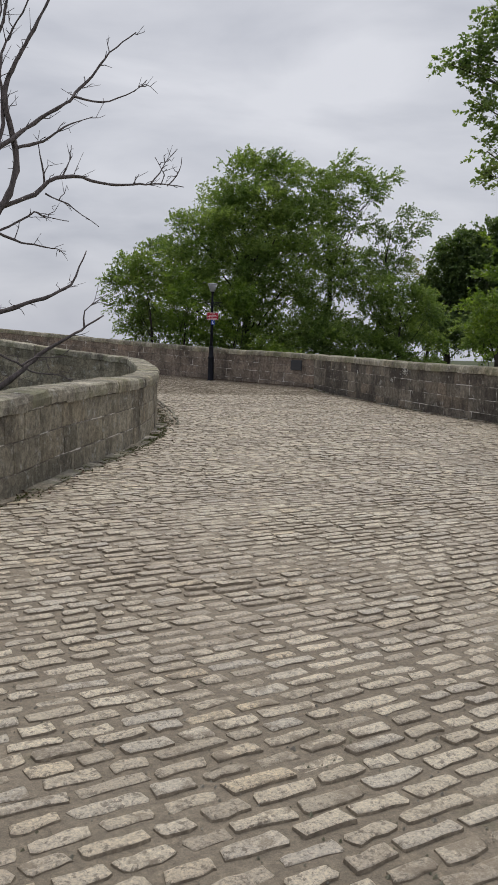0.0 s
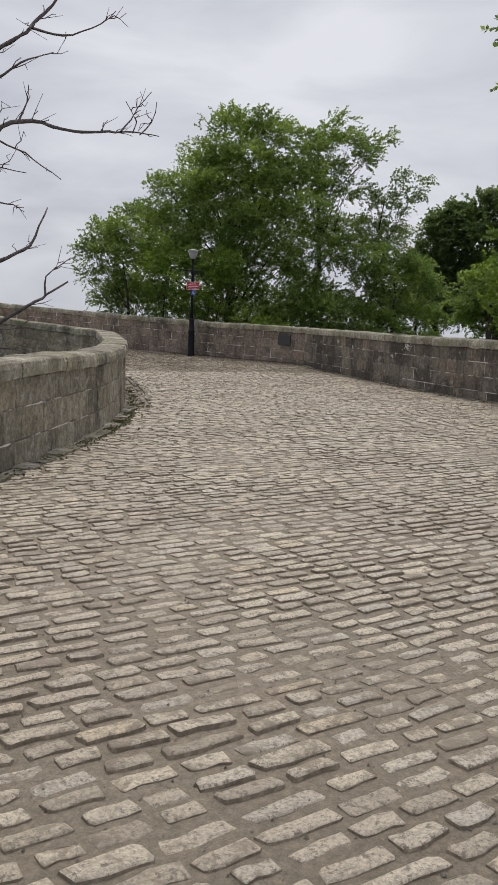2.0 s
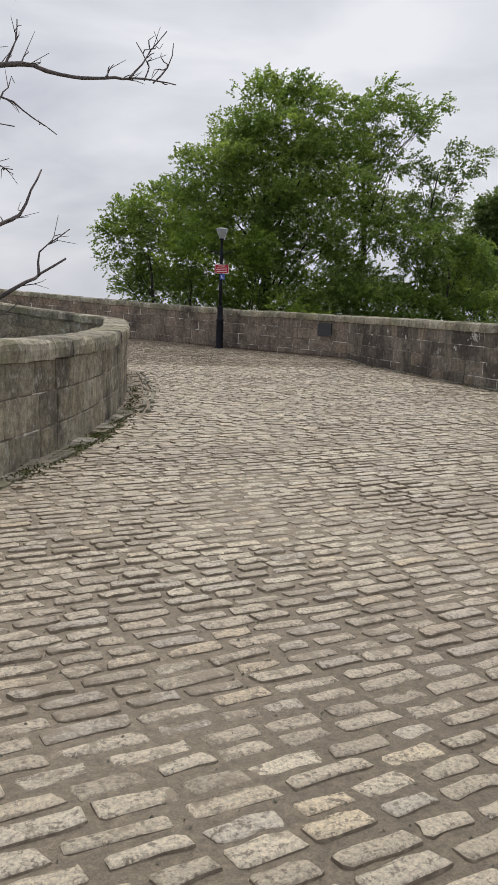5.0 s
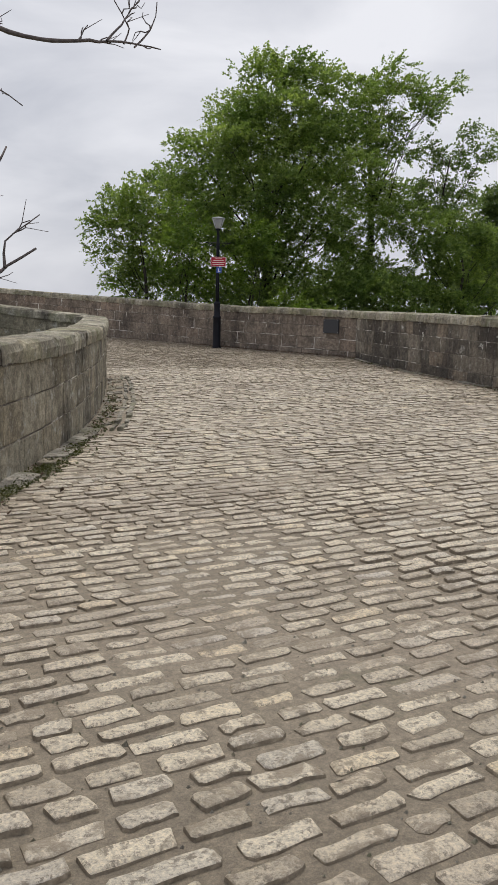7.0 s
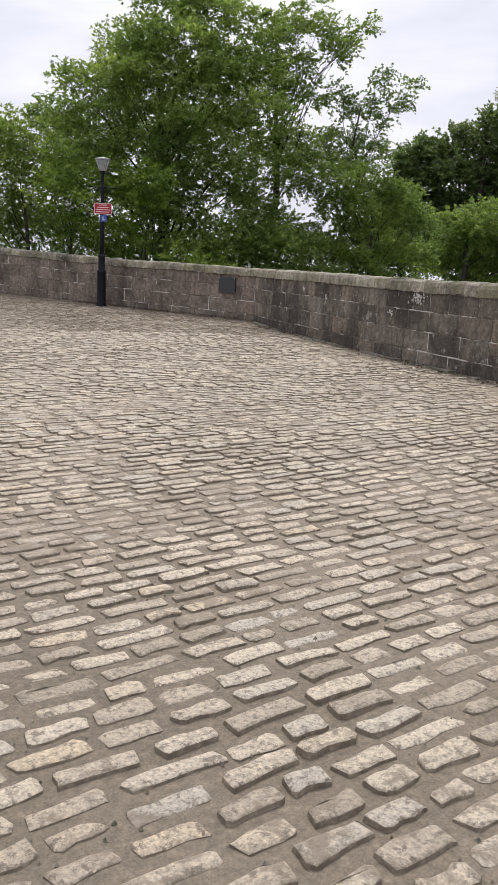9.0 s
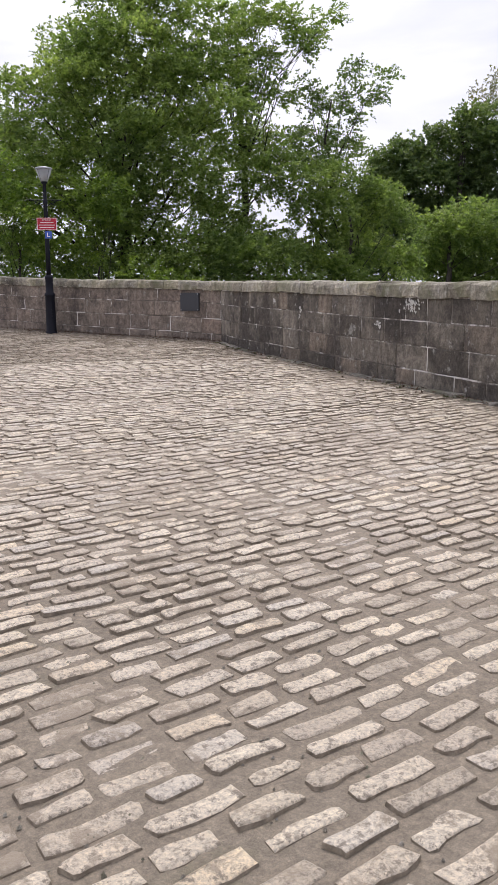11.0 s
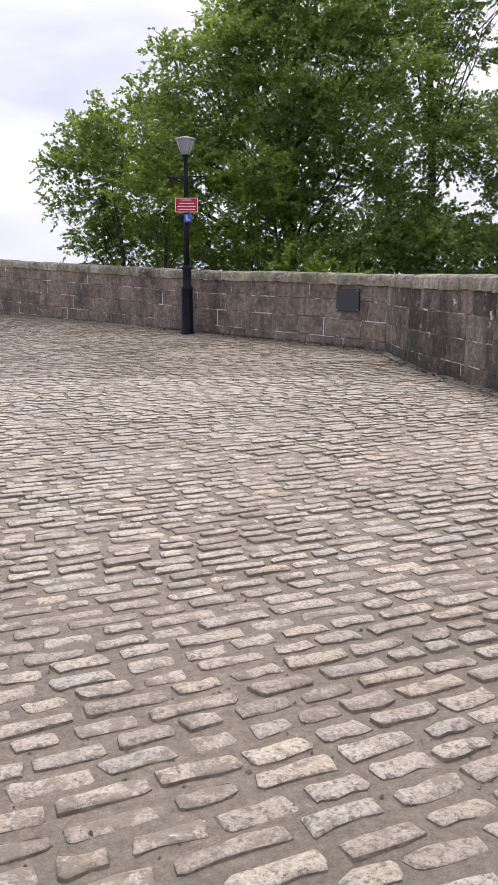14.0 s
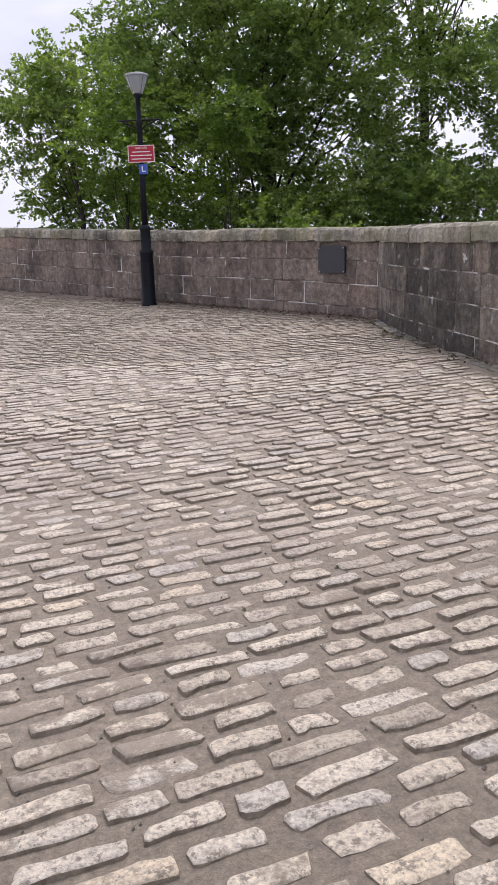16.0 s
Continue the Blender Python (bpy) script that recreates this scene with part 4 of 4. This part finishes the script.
# ---- stones along the foot of the walls ----
def build_edging():
    r = random.Random(31)
    kerb_meshes = [stone_mesh("edging_stone", 50 + k, EDGE, 3, 2) for k in range(4)]
    left_strip = empty("edging_left", pose(0, 0, 0), "low row of mossy edging stones along the wall foot", "kerb", kind="structure")
    right_strip = empty("edging_right", pose(0, 0, 0), "pale worn edging slabs along the foot of the parapet", "kerb", kind="structure")

    def row(parent, pts, side, lo, hi, off, width, high, lens, kept=0.88):
        run = run_length(pts)
        s = lo
        while s < min(hi, run[-1] - 0.3):
            ln = r.uniform(*lens)
            x, y, z, tx, ty, tz = at_run(pts, run, s + ln / 2)
            nx, ny = ty * side, -tx * side
            px, py = x - nx * (off + r.uniform(-0.02, 0.02)), y - ny * (off + r.uniform(-0.02, 0.02))
            if r.random() < kept:
                ob = new("edging_stone", r.choice(kerb_meshes))
                lx = Vector((tx * side, ty * side, 0))
                up = Vector((0, 0, 1))
                # the rough face looks up
                rot = Matrix((lx, -up, Vector((lx.y, -lx.x, 0)))).transposed().to_4x4()
                if rot.determinant() < 0:
                    rot = Matrix((-lx, -up, Vector((lx.y, -lx.x, 0)))).transposed().to_4x4()
                ob.matrix_world = Matrix.Translation((px, py, ground(px, py) + high + r.uniform(-0.012, 0.012))) @ pose(0, 0, 0, r.uniform(-3, 3), r.uniform(-3, 3), r.uniform(-3, 3)) @ rot @ Matrix.Diagonal((ln - 0.03, 0.16, width * r.uniform(0.8, 1.15), 1))
                ob.parent = parent
            s += ln
    row(left_strip, LEFT, -1, 9.0, 22.4, 0.11, 0.2, 0.03, (0.3, 0.7))
    row(left_strip, LEFT, -1, 22.4, 30.6, 0.09, 0.12, 0.015, (0.25, 0.5), 0.95)
    row(left_strip, LEFT, -1, 22.4, 30.6, 0.24, 0.15, 0.008, (0.16, 0.3), 0.95)
    row(left_strip, LEFT, -1, 22.4, 30.6, 0.5, 0.07, 0.04, (0.5, 0.8), 1.0)
    row(left_strip, LEFT, -1, 22.4, 30.6, 0.38, 0.06, 0.032, (0.5, 0.8), 1.0)
    row(right_strip, RIGHT, 1, 14.0, 38.0, 0.075, 0.14, 0.022, (0.4, 0.95))


build_edging()


# ---- setts ----
def sett_ring(ln, wd, rnd, jit):
    """Outline of a worn sett, twelve points, a little skewed, tapered and chipped."""
    hx, hy = ln / 2, wd / 2
    c, d = rnd.uniform(0.007, 0.02), rnd.uniform(0.005, 0.015)
    pts = [(-hx + c, -hy), (-hx * 0.33, -hy), (hx * 0.33, -hy), (hx - c, -hy), (hx, -hy + d), (hx, hy - d), (hx - c, hy), (hx * 0.33, hy), (-hx * 0.33, hy), (-hx + c, hy), (-hx, hy - d), (-hx, -hy + d)]
    skew, taper, bow = rnd.uniform(-0.22, 0.22), rnd.uniform(-0.12, 0.12), rnd.uniform(-0.008, 0.008)
    return [(x + skew * y + rnd.uniform(-jit, jit), y * (1 + taper * x / hx) + bow * (1 - (x / hx) ** 2) + rnd.uniform(-jit, jit)) for x, y in pts]


def sett_geometry(ln, wd, h, rnd):
    """Vertices and faces of one sett; the first twelve faces are its sloping flanks, coloured darker as shade."""
    base = sett_ring(ln, wd, rnd, 0.0075)
    n = len(base)
    verts = [(x * 1.05, y * 1.15, -0.02) for x, y in base]
    verts += [(x, y, h - 0.005 + rnd.uniform(-0.003, 0.002)) for x, y in base]
    verts += [(x * (1 - 0.02 / ln) + rnd.uniform(-0.004, 0.004), y * (1 - 0.016 / wd) + rnd.uniform(-0.003, 0.003), h + rnd.uniform(-0.0035, 0.0035)) for x, y in base]
    faces = []
    for q in (0, 1):
        for k in range(n):
            a, b = q * n + k, q * n + (k + 1) % n
            faces.append((a, b, b + n, a + n))
    faces.append(tuple(2 * n + k for k in range(n)))
    return verts, faces


def build_setts():
    r = random.Random(77)
    shared = []
    for k in range(10):
        v, f = sett_geometry(0.24, 0.085, 0.018, r)
        me = bpy.data.meshes.new("sett")
        me.from_pydata(v, [], f)
        me.materials.append(SETT)
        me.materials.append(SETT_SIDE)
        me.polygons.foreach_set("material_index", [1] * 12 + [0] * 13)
        me.polygons.foreach_set("use_smooth", [False] * 12 + [True] * 13)
        me.update()
        shared.append(me)
    verts, faces, sides = [], [], []
    singles = 0
    pitch = 0.124
    walls = np.concatenate([RIGHT, FAR, LEFT, BACK])[:, :2]
    cells = {}
    for p in walls:
        gutter = p[1] > 17.6 and p[0] < 10.3 and p[1] < 26.4
        cells.setdefault((int(p[0] // 1), int(p[1] // 1)), []).append((p[0], p[1], 0.26 if gutter else 0.06))

    def clear(x, y):
        i, j = int(x // 1), int(y // 1)
        for a in (-1, 0, 1):
            for b in (-1, 0, 1):
                for p in cells.get((i + a, j + b), ()):
                    if (p[0] - x) ** 2 + (p[1] - y) ** 2 < p[2]:
                        return False
        return True
    for row in range(-90, 400):
        y0 = row * pitch
        x = -9 + r.uniform(0, 0.3)
        while x < 19:
            ln = r.choice((0.14, 0.17, 0.19, 0.2, 0.22, 0.24, 0.26, 0.3)) * r.uniform(0.93, 1.07)
            gap = r.uniform(0.028, 0.066)
            cx = x + ln / 2
            x += ln + gap
            yy = y0 - 0.3 + 0.058 * cx + 0.05 * math.sin(cx * 0.55 + 0.3 * math.sin(y0 * 0.4)) + 0.06 * noise.noise((cx * 0.35, y0 * 0.35, 7)) + r.uniform(-0.009, 0.009)
            u, v = UX * cx + UY * yy, UY * cx - UX * yy
            plain = u > 30 or u < 0.2 or (u < 28 and abs(v - 0.5) > 0.34 * u + 2.0)
            if not inside(ROAD_EDGE, cx, yy) or not clear(cx, yy):
                continue
            wd = r.uniform(0.062, 0.088)
            worn = noise.noise((cx * 0.7, yy * 0.7, 1))
            h = 0.0165 + 0.008 * worn + r.uniform(-0.005, 0.005)
            if r.random() < 0.1:
                h *= 0.5
            h = max(h, 0.0085)
            tilt = r.uniform(-2.2, 2.2)
            yaw = r.gauss(3.4, 2.0)
            z = ground(cx, yy)
            if 3.0 < u < 9.5 and -0.75 < v < 0.75 and singles < 300:
                ob = new("sett", r.choice(shared))
                ob.matrix_world = pose(cx, yy, z + h - 0.018, tilt, r.uniform(-1, 1), yaw + r.choice((0, 180))) @ Matrix.Diagonal((ln / 0.24, wd / 0.085, 1, 1))
                ob.parent = road
                singles += 1
                continue
            ca, sa = math.cos(radians(yaw)), math.sin(radians(yaw))
            k0 = len(verts)
            if not plain:
                gv, gf = sett_geometry(ln, wd, h, r)
            else:
                a, b = ln / 2, wd / 2
                gv = [(-a, -b, -0.03), (a, -b, -0.03), (a, b, -0.03), (-a, b, -0.03)]
                gv += [(px * 0.98, py * 0.93, h * 0.8) for px, py, _ in gv]
                gf = [(0, 1, 5, 4), (1, 2, 6, 5), (2, 3, 7, 6), (3, 0, 4, 7), (4, 5, 6, 7)]
            sl = math.tan(radians(tilt))
            verts += [(cx + px * ca - py * sa, yy + px * sa + py * ca, z + pz + py * sl) for px, py, pz in gv]
            faces += [tuple(k0 + i for i in q) for q in gf]
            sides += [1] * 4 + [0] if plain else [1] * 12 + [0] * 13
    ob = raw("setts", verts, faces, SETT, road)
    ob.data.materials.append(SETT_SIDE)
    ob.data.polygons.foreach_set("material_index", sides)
    ob.data.polygons.foreach_set("use_smooth", [k == 0 for k in sides])
    tagged(ob, kind="stuff")


build_setts()


# ---- loose grit, litter and weeds ----
LITTER = make_bark("dry_leaf_litter", (0.05, 0.03, 0.02), (0.16, 0.1, 0.06))
MOSS = make_leaf("moss_and_weed_green", (0.05, 0.06, 0.022), (0.08, 0.09, 0.03), (0.12, 0.125, 0.05), 0.2)


def build_grit():
    rng = np.random.default_rng(41)
    verts, faces = [], []
    for _ in range(9000):
        u = rng.uniform(1.5, 27)
        x, y = uv_place(u, rng.uniform(-1.0, 1.0) * (1.3 + 0.14 * u) + 0.4)
        if not inside(ROAD_EDGE, x, y):
            continue
        s = float(rng.uniform(0.003, 0.009) * (1.8 if rng.random() < 0.06 else 1))
        z = ground(x, y) + 0.008
        k = len(verts)
        a = rng.uniform(0, 6.28)
        for q in range(4):
            w = a + q * 1.571 + rng.uniform(-0.3, 0.3)
            verts.append((x + s * math.cos(w), y + s * math.sin(w), z - s * 0.3))
        verts.append((x + 0.3 * s, y, z + s * 0.9))
        faces += [(k, k + 1, k + 4), (k + 1, k + 2, k + 4), (k + 2, k + 3, k + 4), (k + 3, k, k + 4)]
    ob = raw("gravel", verts, faces, EDGE)
    tagged(ob, "pale grit scattered in the sett joints", "gravel", kind="stuff")


def build_litter():
    rng = np.random.default_rng(43)
    verts = []
    for pts, side, lo, hi, n, spread in ((RIGHT, 1, 22, 38, 900, 0.16), (FAR, 1, 0.0, 7, 1300, 0.16), (FAR, 1, 7, 20, 500, 0.12), (LEFT, -1, 9, 33, 700, 0.2)):
        run = run_length(pts)
        for _ in range(n):
            s = rng.uniform(lo, min(hi, run[-1]))
            x, y, z, tx, ty, tz = at_run(pts, run, s)
            nx, ny = ty * side, -tx * side
            o = abs(rng.normal(0, spread)) + 0.015
            px, py = x - nx * o, y - ny * o
            c = np.array([px, py, ground(px, py) + rng.uniform(0.015, 0.04)])
            d = rng.normal(0, 1, 3) * np.array([1, 1, 0.25])
            d /= np.linalg.norm(d)
            e = np.cross(d, rng.normal(0, 0.3, 3) + np.array([0, 0, 1.0]))
            e /= np.linalg.norm(e)
            w = rng.uniform(0.015, 0.035)
            verts += [c - d * w, c + e * w * 0.5, c + d * w, c - e * w * 0.5]
    ob = leaf_object("leaf_litter", np.array(verts), LITTER, None, "brown dead leaves gathered along the wall foot")
    tagged(ob, category="leaf litter", kind="stuff")


def build_weeds():
    rng = np.random.default_rng(47)
    centres, dirs = [], []
    spots = [(LEFT, -1, rng.uniform(9, 27), 0.07) for _ in range(260)] + [(LEFT, -1, rng.normal(18.5, 1.2), 0.1) for _ in range(260)] + [(LEFT, -1, rng.normal(20.5, 1.0), 0.1) for _ in range(160)] + [(RIGHT, 1, rng.uniform(24, 37), 0.08) for _ in range(40)]
    for pts, side, s, spread in spots:
        run = run_length(pts)
        x, y, z, tx, ty, tz = at_run(pts, run, float(np.clip(s, 1, run[-1] - 0.5)))
        nx, ny = ty * side, -tx * side
        o = 0.1 + abs(rng.normal(0, spread))
        px, py = x - nx * o, y - ny * o
        for _ in range(3):
            centres.append((px + rng.normal(0, 0.03), py + rng.normal(0, 0.03), ground(px, py) + 0.012))
            d = np.array([rng.normal(0, 0.6), rng.normal(0, 0.6), 0.6])
            dirs.append(d / np.linalg.norm(d))
    verts = leaf_sprays(np.array(centres), np.array(dirs), rng, 0.02, 7, 0.035, 0.3)
    ob = leaf_object("weeds", verts, MOSS, None, "low green weeds and moss at the wall foot")
    tagged(ob, category="weeds", kind="stuff")


build_grit()
build_litter()
build_weeds()


LICHEN = make_paint("white_lichen", (0.6, 0.59, 0.54), 0.95, 0.3)


def build_lichen():
    """Crusts of white lichen on the right-hand parapet, each a cluster of thin flakes."""
    rng = np.random.default_rng(53)
    run = run_length(RIGHT)
    for y, drop, wide, tall, count in ((20.0, 0.3, 0.2, 0.09, 60), (24.6, 0.36, 0.07, 0.03, 14), (23.5, 0.5, 0.06, 0.1, 14), (20.9, 0.6, 0.1, 0.05, 14)):
        s = float(np.interp(y, RIGHT[:, 1], run))
        m = on_wall(RIGHT, s, 0.013, drop)
        verts, faces = [], []
        for _ in range(count):
            cx, cz = rng.normal(0, wide * 0.5), rng.normal(0, tall * 0.5)
            r = rng.uniform(0.006, 0.026)
            k = len(verts)
            for q in range(7):
                a = 2 * math.pi * q / 7
                e = r * rng.uniform(0.6, 1.25)
                verts.append((cx + e * math.cos(a), 0.0, cz + e * math.sin(a)))
            verts.append((cx, 0.006, cz))
            faces += [(k + q, k + (q + 1) % 7, k + 7) for q in range(7)]
        ob = raw("lichen_patch", verts, faces, LICHEN, None, "crusty white lichen patch")
        ob.matrix_world = m
        ob.parent = wall_right


build_lichen()
